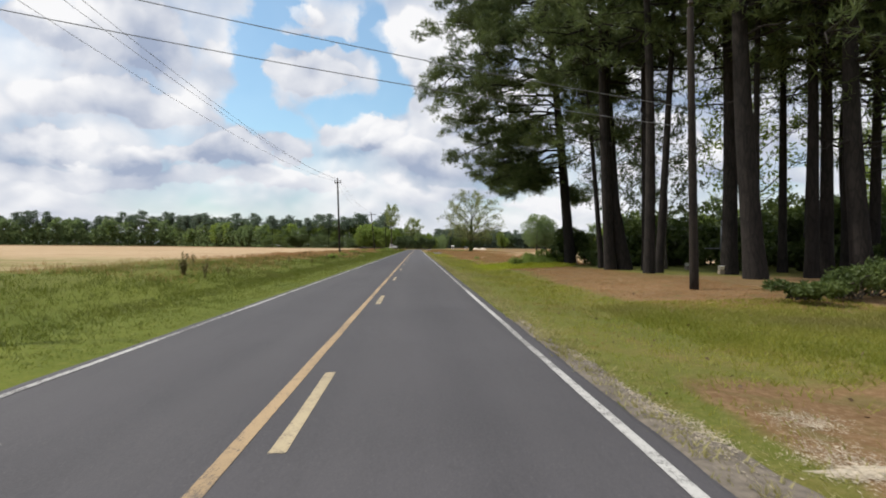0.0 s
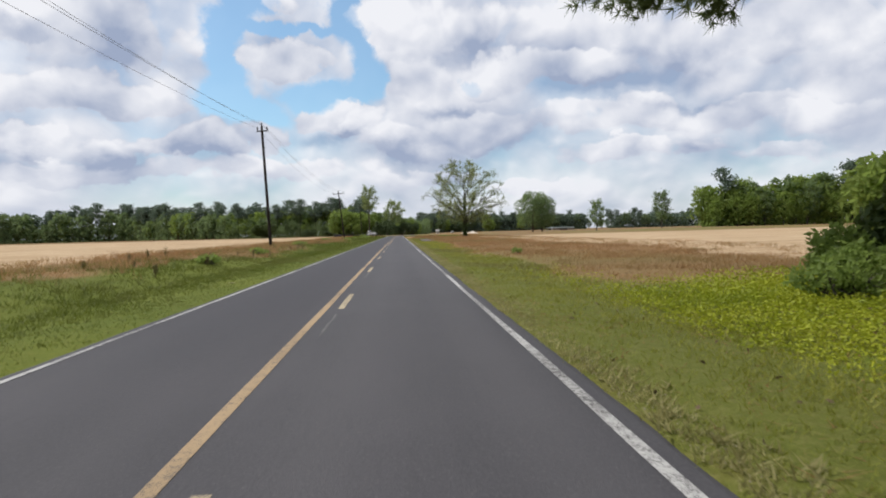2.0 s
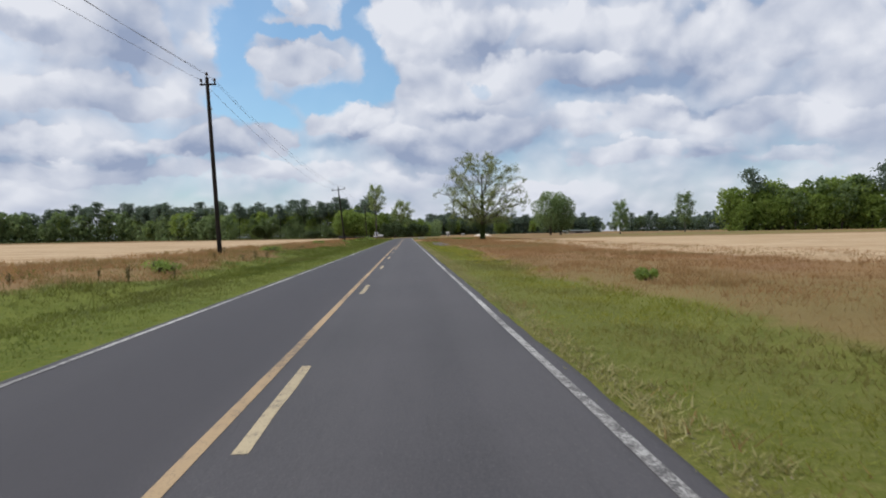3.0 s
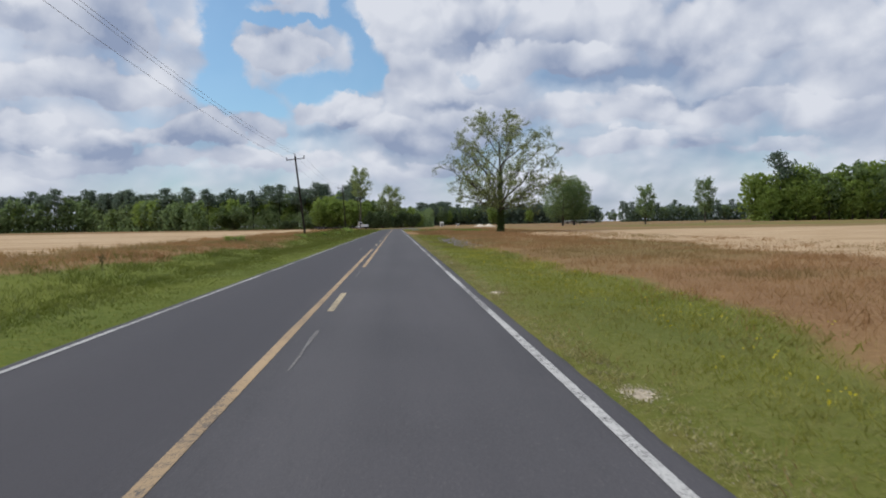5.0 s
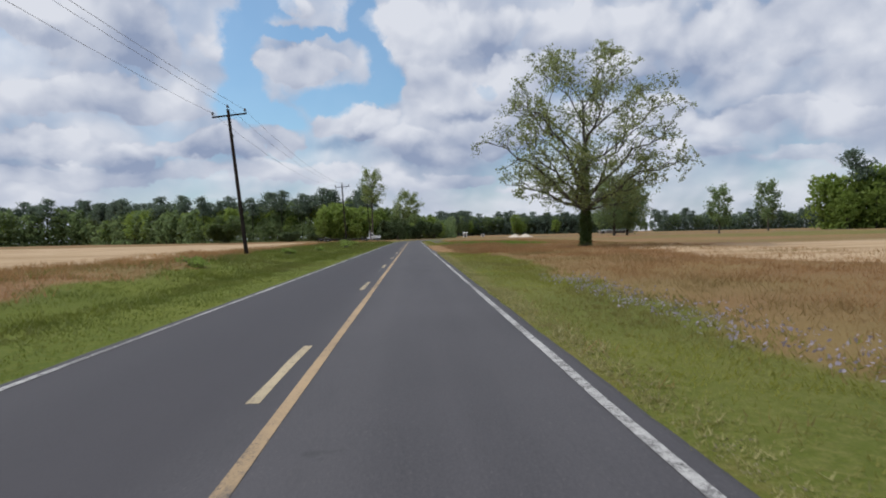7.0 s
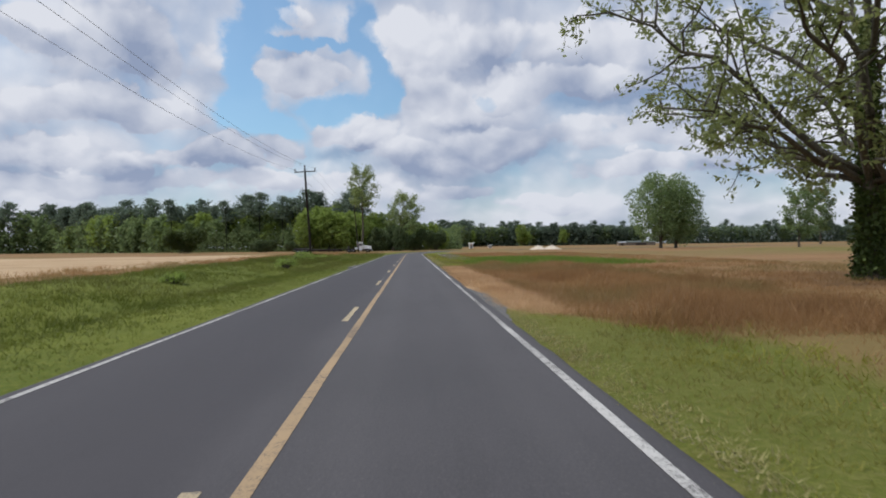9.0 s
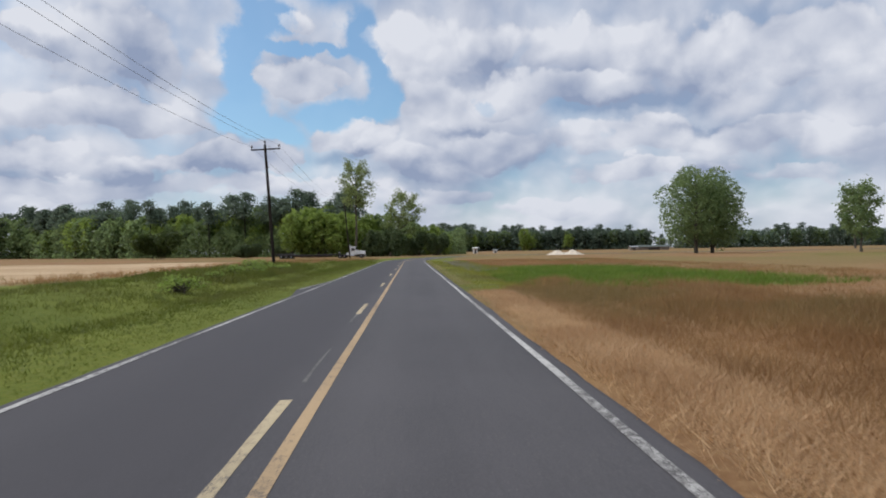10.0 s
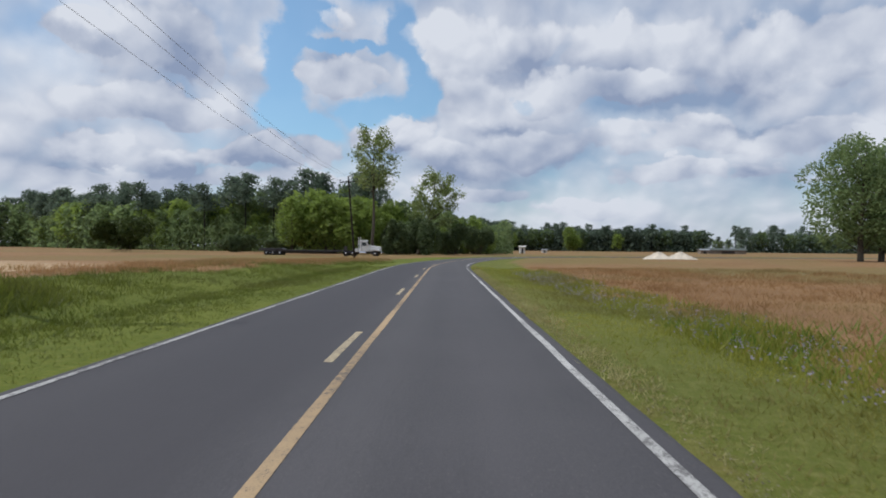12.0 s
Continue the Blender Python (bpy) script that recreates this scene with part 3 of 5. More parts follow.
def steps(*pieces):
    """Grid lines: (from, to, step) pieces joined."""
    return np.unique(np.concatenate([np.linspace(a, b, max(2, int(round((b - a) / d)) + 1)) for a, b, d in pieces]).round(4))


def smooth(v, a, b):
    u = np.clip((v - a) / (b - a), 0, 1)
    return u * u * (3 - 2 * u)


def zones(x, y):
    """How dry, sandy, lush and needle-strewn the ground is at places, 0 to 1 each."""
    s = lateral(x, y)
    wave = 1.1 * np.sin(y * 0.11 + 1.0) + 0.7 * np.sin(y * 0.29 + x * 0.05) + 0.5 * np.sin(y * 0.83)
    right = s > 0
    # right: verge, then dry grass, then bare sandy field
    open_r = smooth(y - 0.5 * np.clip(s - 15, 0, 40), 46, 58)
    verge = 6.9 + 0.5 * wave - 4.7 * smooth(y, 193, 199) * (1 - smooth(y, 227, 232)) + 0.5 * smooth(y, 240, 255)
    dry_r = smooth(s, verge - 1.2, verge + 1.7) * open_r
    sand_r = smooth(s + 0.9 * wave, 17.5, 22.0) * open_r * (0.80 - smooth(y, 190, 216) * 0.55) * (1 - 0.5 * smooth(s, 140, 220))
    sand_r = np.maximum(sand_r, 0.62 * smooth(y, 195, 199) * (1 - smooth(y, 205, 211)) * (1 - smooth(s, 4.2, 5.0)))
    green_r = smooth(y, 224, 232) * (1 - smooth(y, 250, 262)) * smooth(s, 7, 9) * (1 - smooth(s, 17, 22))
    dry_r = dry_r * (1 - 0.9 * green_r)
    far_green = smooth(s, 45, 70) * smooth(y, 215, 260)
    dry_r = dry_r * (1 - 0.55 * far_green)
    # left: verge, dry strip, then sand
    edge_l = 9.2 + 0.8 * wave + 4.5 * smooth(y, 175, 200) * (1 - smooth(y, 268, 285))
    dry_l = smooth(-s, edge_l - 1.2, edge_l + 1.2) * (0.35 + 0.65 * smooth(y, 40, 80))
    sand_l = 0.92 * smooth(-s + 0.5 * wave, 15.0, 18.0) * (1 - 0.85 * smooth(y, 272, 302))
    dry_r = np.maximum(dry_r, np.maximum(0.36 * (1 - smooth(s, 3.5, 4.4)), 0.36 * (1 - smooth(y, 32, 46))))
    dry = np.where(right, dry_r, dry_l)
    sand = np.where(right, sand_r, sand_l)
    lush = np.where(right, smooth(s, 5.6, 7.4) * (1 - smooth(s, 11, 14)) * smooth(y, 39, 44) * (1 - smooth(y, 48, 55)), 0.75 * (1 - dry_l))
    yard = right * smooth(s + 0.4 * wave, 6.6, 8.6) * smooth(y, 9, 13) * (1 - smooth(y, 42, 50)) * (1 - smooth(s, 40, 60)) * (1 - 0.85 * smooth(s + 0.5 * wave, 11.6, 13.6) * smooth(y, 25, 31))
    bare = right * smooth(s, 3.8, 4.8) * (1 - smooth(s, 8.2, 10.0)) * (1 - smooth(y, 1.8, 4.6))
    return np.stack([dry, sand, lush, np.maximum(0.70 * yard, bare)], -1)


def ground_z(x, y):
    s = np.abs(lateral(x, y))
    z = -0.03 - 0.16 * np.exp(-(((s - 6.4) / 1.2) ** 2)) + 0.05 * np.sin(x * 0.31 + 1) * np.sin(y * 0.17) * smooth(s, 6, 12)
    z = z + 0.5 * smooth(lateral(x, y), 8.0, 13.0) * smooth(y, 8, 18) * (1 - smooth(y, 46, 58)) * 0.4
    z = z + 0.40 * smooth(-lateral(x, y), 7.0, 11.5) * (1 - smooth(y, 285, 325))
    z = z + 0.30 * smooth(lateral(x, y), 3.7, 7.0) * (1 - smooth(x, 34, 46)) * smooth(y, 300, 328) * (1 - smooth(y, 338, 350))
    return np.where(s < 3.15, -0.08, z)


def build_ground():
    xs = steps((-3500, -900, 260), (-900, -300, 60), (-300, -60, 8), (-60, -16, 1.4), (-16, 16, 0.5), (16, 60, 1.4), (60, 300, 8), (300, 900, 60), (900, 3500, 260))
    ys = steps((-900, -60, 120), (-60, -10, 5), (-10, 290, 1.2), (290, 430, 2.5), (430, 900, 12), (900, 4200, 150))
    gx, gy = np.meshgrid(xs, ys)
    v = np.stack([gx, gy, ground_z(gx, gy)], -1).reshape(-1, 3)
    nx, ny = len(xs), len(ys)
    a = (np.arange(ny - 1)[:, None] * nx + np.arange(nx - 1)).ravel()
    me = np_mesh("ground", v, np.stack([a, a + 1, a + nx + 1, a + nx], -1), GROUND, True)
    col = me.color_attributes.new("zone", "FLOAT_COLOR", "POINT")
    z = zones(v[:, 0], v[:, 1])
    z[:, 3] = 1 - z[:, 3]
    col.data.foreach_set("color", z.astype(np.float32).ravel())
    return tagged(new("ground", me), "flat farmland with mown verges, dry grass and bare sand", "ground", "", "structure")


def ribbon(name, s0, s1, off, width, z, mat, parent, step=4.0, thick=0.0, ragged=0.0, seed=0, label=""):
    """A strip that follows the road."""
    rng = np.random.default_rng(seed)
    rows = []
    n = max(1, int((s1 - s0) / step))
    for k in range(n + 1):
        s = s0 + (s1 - s0) * k / n
        l, r = -width / 2 + rng.normal() * ragged, width / 2 + rng.normal() * ragged
        for o in (l, r):
            rows.append((*road_at(s, off + o), z))
    a = np.arange(n) * 2
    v, f = np.array(rows), np.stack([a, a + 1, a + 3, a + 2], -1)
    return child(name, np_mesh(name, v, f, mat), parent, label)


def build_road():
    offs = np.array([-3.26, -3.16, -3.06, -1.6, 0, 1.6, 3.22, 3.30, 3.40])
    zs = np.array([-0.10, -0.012, -0.002, 0.0, 0.0, 0.0, -0.002, -0.012, -0.10])
    rng = np.random.default_rng(5)
    rows = []
    ss = steps((-60, 290, 0.5), (290, 620, 3.0))
    w = np.zeros(2)
    for s in ss:
        w = 0.6 * w + rng.normal(size=2) * 0.011
        o = offs.copy()
        o[:2] += w[0]
        o[-2:] += w[1]
        for a, z in zip(o, zs):
            rows.append((*road_at(s, a), z))
    n, m = len(offs), len(ss)
    a = (np.arange(m - 1)[:, None] * n + np.arange(n - 1)).ravel()
    road = new("road", np_mesh("road", np.array(rows), np.stack([a, a + 1, a + n + 1, a + n], -1), ASPHALT))
    tagged(road, "two-lane grey asphalt road with worn painted stripes", "road", "", "structure")
    ribbon("edge_stripe", -60, 600, -HALF + 0.08, 0.090, 0.004, WHITE_PAINT, road, 2.0, ragged=0.006, seed=1, label="worn white edge stripe")
    ribbon("edge_stripe", -60, 600, HALF, 0.110, 0.004, WHITE_PAINT, road, 2.0, ragged=0.006, seed=2, label="worn white edge stripe")
    ribbon("centre_stripe", -60, SOLID_LEFT_END, X_LEFT, 0.125, 0.004, YELLOW_PAINT, road, 2.0, ragged=0.004, seed=3, label="solid yellow centre stripe")
    ribbon("centre_stripe", SOLID_RIGHT_START, 600, X_RIGHT, 0.125, 0.004, YELLOW_PAINT, road, 2.0, ragged=0.004, seed=4, label="solid yellow centre stripe")
    for k in range(-3, 10):
        y = 12.19 * k
        ribbon("dash", y, y + 3.05, X_RIGHT, 0.125, 0.004, DASH_PAINT, road, 1.0, ragged=0.006, seed=20 + k)
    ribbon("centre_stripe", 136.2, 139.2, X_LEFT, 0.125, 0.004, YELLOW_PAINT, road, 1.0, ragged=0.004, seed=6, label="end piece of a yellow centre stripe")
    for k in range(12, 30):
        y = 12.19 * k
        ribbon("dash", y, y + 3.05, X_LEFT, 0.125, 0.004, DASH_PAINT, road, 1.0, ragged=0.006, seed=60 + k)
    return road


SOLID_LEFT_END, SOLID_RIGHT_START = 135.8, 121.7
ground = build_ground()
road = build_road()


# ---------------------------------------------------------------- utility poles and cables
METAL = mat_plain("dull_galvanised_metal", (0.32, 0.33, 0.34), 0.45, 0.8)
PORCELAIN = mat_plain("dark_porcelain", (0.05, 0.035, 0.03), 0.25)
CABLE = mat_plain("weathered_aluminium_cable", (0.16, 0.16, 0.17), 0.6)


def build_pole(base, top, arm=2.7, arm_drop=0.45, label="leaning weathered wooden utility pole with a crossarm", group="roadside utility poles"):
    base, top = Vector(base), Vector(top)
    up = (top - base).normalized()
    side = Vector((1, 0, 0))
    side = (side - up * side.dot(up)).normalized()
    m = Matrix((side, up.cross(side), up)).transposed().to_4x4()
    root = thing("utility_pole", label, "utility pole", Matrix.Translation(base) @ m, group)
    h = (top - base).length
    part("pole", lathe([(0.165, -0.4), (0.16, 0.5), (0.14, h * 0.5), (0.115, h - 0.03), (0.10, h)], 14), POLE_WOOD, root, smooth=True)
    ends = []
    if arm:
        z = h - arm_drop
        part("crossarm", box(-arm / 2, arm / 2, 0.12, 0.22, z - 0.06, z + 0.06, 0.012), POLE_WOOD, root)
        for sx in (-1, 1):
            bm = bmesh.new()
            v = [bm.verts.new(c) for c in ((sx * 0.62, 0.17, z - 0.05), (sx * 0.62, 0.20, z - 0.05), (sx * 0.02, 0.20, z - 0.62), (sx * 0.02, 0.17, z - 0.62))]
            bm.faces.new(v)
            bmesh.ops.solidify(bm, geom=bm.faces[:], thickness=0.04)
            part("brace", bm, METAL, root)
        spots = [(-arm / 2 + 0.1, 0.17, z + 0.06), (arm / 2 - 0.1, 0.17, z + 0.06), (0, 0, h)]
    else:
        spots = [(0, 0, h)]
    for x, y, z in spots:
        ins = part("insulator", lathe([(0.025, 0), (0.025, 0.12), (0.10, 0.14), (0.105, 0.20), (0.06, 0.23), (0.085, 0.25), (0.085, 0.31), (0.04, 0.35)], 12,
                                      Matrix.Translation((x, y, z))), PORCELAIN, root, smooth=True)
        ends.append(root.matrix_world @ Vector((x, y, z + 0.25)))
    part("bracket", box(0.08, 0.2, -0.05, 0.05, h - 2.2, h - 2.05, 0.01), METAL, root)
    return root, ends


def cable(a, b, sag, radius=0.011, name="power_cable", label="thin grey overhead power cable between poles"):
    n = 24
    u = np.linspace(0, 1, n + 1)[:, None]
    p = (1 - u) * np.array(a) + u * np.array(b)
    p[:, 2] -= sag * 4 * (u * (1 - u))[:, 0]
    v, q = path_tube(p, np.full(n + 1, radius), 6)
    return tagged(new(name, np_mesh(name, v, q, CABLE, True)), label, "cable", "overhead cables")


POLES = [((-12.2, 8.0, 0.3), (-12.6, 8.0, 11.2)), ((-11.55, 101.0, 0.3), (-11.95, 100.4, 12.5)), ((-11.65, 190.3, 0.3), (-12.85, 190.6, 11.7)),
         ((-11.50, 262.8, 0.3), (-12.10, 262.4, 11.6)), ((-11.9, 340, 0), (-12.9, 340, 11.6))]
pole_ends = []
for k, (b, t) in enumerate(POLES):
    arm = 1.1 if k == 1 else 2.7
    pole_ends.append(build_pole(b, t, arm)[1])
pole_ends.append([v + Vector((-9, 84, 0.5)) for v in pole_ends[-1]])
for k in range(5):
    for a, b in zip(pole_ends[k], pole_ends[k + 1]):
        cable(a, b, 1.3, 0.010)
side_pole, side_ends = build_pole((11.2, 17.4, 0.2), (10.95, 17.4, 10.2), 0, label="brown wooden pole standing in pine straw")
for za, zb in ((7.15, 5.9), (8.1, 6.6)):
    cable((-12.3, 8.0, za), (11.0, 17.4, zb), 0.25, 0.012)


# ---------------------------------------------------------------- pine grove beside the road
PINES = [  # x, y, seed, height, trunk radius, bare stem, crown radius, lean, tufts
    (14.4, 48.6, 11, 29, 0.47, 6.8, 11.8, (-3.4, 0), 105),
    (14.1, 38.5, 12, 19, 0.20, 8, 4.0, (-1.9, 0), 50),
    (14.6, 35.0, 13, 28, 0.44, 12, 6.0, (-1.1, 0), 60),
    (13.6, 34.9, 14, 26, 0.36, 12.5, 5.5, (-1.0, 0.3), 60),
    (15.7, 39.6, 31, 27, 0.32, 11.5, 5.5, (-1.8, 0.3), 60),
    (15.6, 34.0, 32, 26, 0.28, 12, 5.0, (-0.8, 0.3), 60),
    (13.9, 29.0, 15, 27, 0.30, 13, 6.0, (-0.9, 0), 60),
    (14.9, 30.2, 16, 24, 0.24, 12.5, 4.5, (1.1, 0), 50),
    (18.9, 30.1, 17, 26, 0.44, 13, 6.5, (-0.7, 0), 60),
    (17.2, 24.2, 18, 28, 0.50, 13, 8.0, (-0.9, 0), 70),
    (18.4, 26.4, 33, 25, 0.20, 13, 4.5, (0.2, 0), 50),
    (21.5, 26.7, 19, 25, 0.34, 12, 6.0, (-0.5, 0), 50),
    (27.5, 36.5, 20, 24, 0.32, 12, 6.0, (0.3, 0), 50),
    (25.0, 43.0, 21, 22, 0.30, 12, 5.0, (0.3, 0), 40),
    (30.0, 32.0, 22, 24, 0.34, 12, 6.0, (0.3, 0), 50),
    (19.8, 45.0, 23, 24, 0.28, 12, 5.5, (-0.3, 0), 50),
    (22.5, 21.5, 24, 26, 0.42, 10, 8.0, (-0.5, 0), 60),
    (25.0, 29.0, 25, 25, 0.36, 12, 6.5, (-0.3, 0), 50),
    (33.0, 40.0, 26, 23, 0.32, 8, 5.5, (0.2, 0), 40),
    (26.5, 24.5, 27, 26, 0.40, 10, 6.5, (-0.3, 0), 50),
    (29.5, 27.5, 28, 25, 0.34, 10, 6.0, (-0.2, 0), 45),
    (24.0, 33.5, 29, 25, 0.28, 13, 5.5, (-0.2, 0), 50),
    (34.0, 31.0, 30, 25, 0.36, 9, 6.0, (0.2, 0), 45),
    (22.6, 27.2, 41, 26, 0.36, 10, 6.0, (-0.4, 0), 50),
    (21.4, 22.8, 42, 27, 0.46, 9, 7.0, (-0.6, 0), 60),
    (24.4, 25.0, 43, 25, 0.34, 9, 6.5, (0.3, 0), 55),
    (28.0, 31.0, 44, 25, 0.34, 8, 6.5, (0.3, 0), 55),
]
for x, y, seed, h, r, clear, rad, lean, tufts in PINES:
    at = (x, y, float(ground_z(np.array(x), np.array(y))) - 0.05)
    if seed == 11:
        build_pine("pine_tree", "tall wide-crowned pine with drooping limbs at the grove's edge", at, seed, h, r, clear, rad, lean, tufts=400, one_side=0.85, tuft=0.36, needles=12,
                   group="roadside pines", droop=0.30, limbs=72, dead=0, low=0.45, subs=15, clump=1.2, taper=2.6)
    else:
        # Crown tops above the view are thickened so that they shade the ground.
        build_pine("pine_tree", "tall dark pine with a bare stem in the roadside grove", at, seed, h, r, clear, rad, lean, tufts=int(tufts * 0.62), tuft=0.66, needles=8,
                   group="roadside pines", low=0.9, upper=1.35)


def bush(name, label, at, seed, rx, ry, h, mat, leaf=0.16, count=2600, category="bush", group=""):
    """A shrub of many small leaves on thin stems, with an uneven outline."""
    rng = np.random.default_rng(seed)
    root = thing(name, label, category, at, group)
    lobes = rng.uniform(-1, 1, (9, 3)) * [rx * 0.62, ry * 0.62, 0] + [0, 0, 1] * rng.uniform(0.25, 0.72, (9, 1)) * h
    size = rng.uniform(0.26, 0.46, 9)
    pick = rng.integers(0, 9, count)
    d = rng.normal(size=(count, 3))
    d /= np.linalg.norm(d, axis=1)[:, None]
    d *= (rng.uniform(0.35, 1.0, (count, 1)) ** 0.5)
    c = lobes[pick] + d * size[pick][:, None] * [rx, ry, h * 0.75] + rng.normal(size=(count, 3)) * 0.05
    c[:, 2] = np.abs(c[:, 2])
    stems = [limb_rows(curve_points((rng.uniform(-0.3, 0.3) * rx, rng.uniform(-0.3, 0.3) * ry, -0.05), l, np.array([0, 0, 0.2]), 4, rng, 0.05), 0.03, 0.008) for l in lobes for _ in range(3)]
    sv, sq = tubes(np.concatenate(stems), 5)
    child("stem", np_mesh("stem", sv, sq, OAK_BARK), root)
    lv, lq = leaf_quads(c, leaf, rng, 0.1, 1.5)
    child("foliage", np_mesh("foliage", lv, lq, mat), root)
    return root


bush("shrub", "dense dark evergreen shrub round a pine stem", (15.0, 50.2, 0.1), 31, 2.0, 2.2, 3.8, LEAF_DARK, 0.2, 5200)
bush("shrub", "leafy roadside shrub at the edge of the grove", (13.4, 51.5, 0), 32, 1.6, 1.6, 1.4, LEAF_FRESH, 0.17, 3000)
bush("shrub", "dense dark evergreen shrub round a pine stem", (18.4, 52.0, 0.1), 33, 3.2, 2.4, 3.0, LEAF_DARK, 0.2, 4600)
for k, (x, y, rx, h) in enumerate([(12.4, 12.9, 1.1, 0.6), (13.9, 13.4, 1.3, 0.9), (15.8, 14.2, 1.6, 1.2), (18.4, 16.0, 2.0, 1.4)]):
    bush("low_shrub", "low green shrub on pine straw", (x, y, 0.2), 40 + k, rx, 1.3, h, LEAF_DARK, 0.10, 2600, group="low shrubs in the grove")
# The nearer, lower shrubs are added to stand in for deep shade beneath the pines.
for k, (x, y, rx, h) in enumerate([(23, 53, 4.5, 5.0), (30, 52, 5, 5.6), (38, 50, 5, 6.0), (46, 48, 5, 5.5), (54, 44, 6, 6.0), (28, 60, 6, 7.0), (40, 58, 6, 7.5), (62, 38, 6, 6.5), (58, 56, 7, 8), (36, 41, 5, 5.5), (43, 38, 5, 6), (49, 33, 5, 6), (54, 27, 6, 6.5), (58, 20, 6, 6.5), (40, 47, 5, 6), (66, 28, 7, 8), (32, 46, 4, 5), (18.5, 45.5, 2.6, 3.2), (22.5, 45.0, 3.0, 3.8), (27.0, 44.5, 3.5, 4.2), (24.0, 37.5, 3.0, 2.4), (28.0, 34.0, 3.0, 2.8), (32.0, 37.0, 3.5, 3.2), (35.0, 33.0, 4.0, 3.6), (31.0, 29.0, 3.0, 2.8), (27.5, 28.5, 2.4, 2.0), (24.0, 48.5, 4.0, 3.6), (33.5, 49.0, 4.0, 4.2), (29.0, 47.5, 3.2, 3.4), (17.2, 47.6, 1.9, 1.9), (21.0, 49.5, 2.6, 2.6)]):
    bush("hedge_shrub", "tall dark evergreen shrub behind the pines, some added to fill in shade", (x, y, 0), 50 + k, rx, 3.5, h, LEAF_DARK, 0.42, 2800, group="hedge behind the pines")


bush("round_bush", "leafy mid-green bush behind the grove", (24.0, 61.0, -0.05), 36, 5.0, 3.5, 5.8, LEAF_FRESH, 0.3, 6000)
for x, y, seed, h, r, clear in ((16.2, 43.0, 34, 14, 3.8, 3.8), (18.4, 38.0, 35, 11, 2.6, 3.6), (17.6, 47.0, 37, 12, 3.0, 3.0)):
    build_broadleaf("understorey_tree", "slim dark-leaved young tree among the pines", (x, y, 0.1), LEAF_SHADE, 0.15, seed=seed, height=h, radius=r, clear=clear, trunk_r=0.12, limbs=14, subs=6, twigs=4, leaves=10,
                    group="young trees among the pines")
build_broadleaf("yard_tree", "light green broad-leaved tree behind the pines", (27.0, 43.5, 0.1), LEAF_FRESH, 0.24, seed=38, height=17, radius=5.0, clear=4.5, trunk_r=0.2, limbs=16, subs=6, twigs=4, leaves=6,
                group="broad-leaved trees behind the pines")


# ---------------------------------------------------------------- single trees in the fields
def tuck(p, middle, half, wide):
    """Draw what sticks far out of a lobed, egg-shaped crown back towards it."""
    d = (p - [0, 0, middle]) / [wide, wide, half]
    r = np.linalg.norm(d, axis=1) + 1e-9
    th = np.arctan2(d[:, 1], d[:, 0])
    edge = 1.0 + 0.07 * np.sin(5 * th + 4 * d[:, 2]) + 0.05 * np.sin(9 * th - 6 * d[:, 2])
    want = np.where(r > edge, edge + 0.5 * (r - edge), r)
    return np.array([0, 0, middle]) + d * (want / r)[:, None] * [wide, wide, half]


def lone_tree():
    root = thing("lone_tree", "large spreading tree in young leaf with ivy up its trunk", "tree", (19.5, 206.0, -0.1))
    rng, (tv, tq), (bv, bq), c = broadleaf(seed=12, height=20.0, radius=10.6, clear=4.2, trunk_r=0.41, limbs=26, subs=11, twigs=6, leaves=14, leaf=0.24, low=0.9, core=0.26, spread=0.75, thick=0.50)
    bv, c = tuck(bv, 12.0, 8.3, 10.3), tuck(c, 12.0, 8.3, 10.3)
    child("trunk", wood_mesh(tv, tq, bv, bq, PALE_BARK), root)
    lv, lq = leaf_quads(c, 0.195, rng, 0.1, 1.55)
    child("crown", np_mesh("crown", lv, lq, LEAF_NEW), root)
    n = 9000
    z = rng.uniform(0, 1, n) ** 1.25 * 10.5
    th = rng.uniform(0, 2 * math.pi, n)
    r = 0.43 * (1 - 0.06 * z) + rng.gamma(1.3, 0.075, n)
    iv, iq = leaf_quads(np.stack([r * np.cos(th), r * np.sin(th), z], -1), 0.17, rng, 0.3, 1.2)
    child("ivy", np_mesh("ivy", iv, iq, IVY), root)
    return root


lone_tree()
build_broadleaf("field_tree", "slim young green tree in the far field", (96.3, 332, -0.1), LEAF_OAK, 0.5, seed=63, height=15, radius=3.6, clear=2.5, trunk_r=0.25, limbs=14, subs=6, twigs=4, leaves=7)
build_broadleaf("field_tree", "tall slim green tree in the far field", (176, 443, -0.1), LEAF_OAK, 0.8, seed=64, height=25, radius=5.2, clear=5, trunk_r=0.35, limbs=14, subs=6, twigs=4, leaves=7)
build_broadleaf("tall_tree", "tall sparse tree with a high feathery crown", (-14.2, 384, -0.1), LEAF_PALE, 0.42, seed=65, height=27.5, radius=4.9, clear=13.5, trunk_r=0.42, limbs=18, subs=8, twigs=5, leaves=5)
build_broadleaf("leaning_tree", "pale green tree leaning over the end of the road", (-5.0, 398, -0.1), LEAF_PALE, 0.42, seed=66, height=19.5, radius=6.2, clear=7, trunk_r=0.4, limbs=16, subs=7, twigs=6, leaves=7, lean=(4.0, 0))


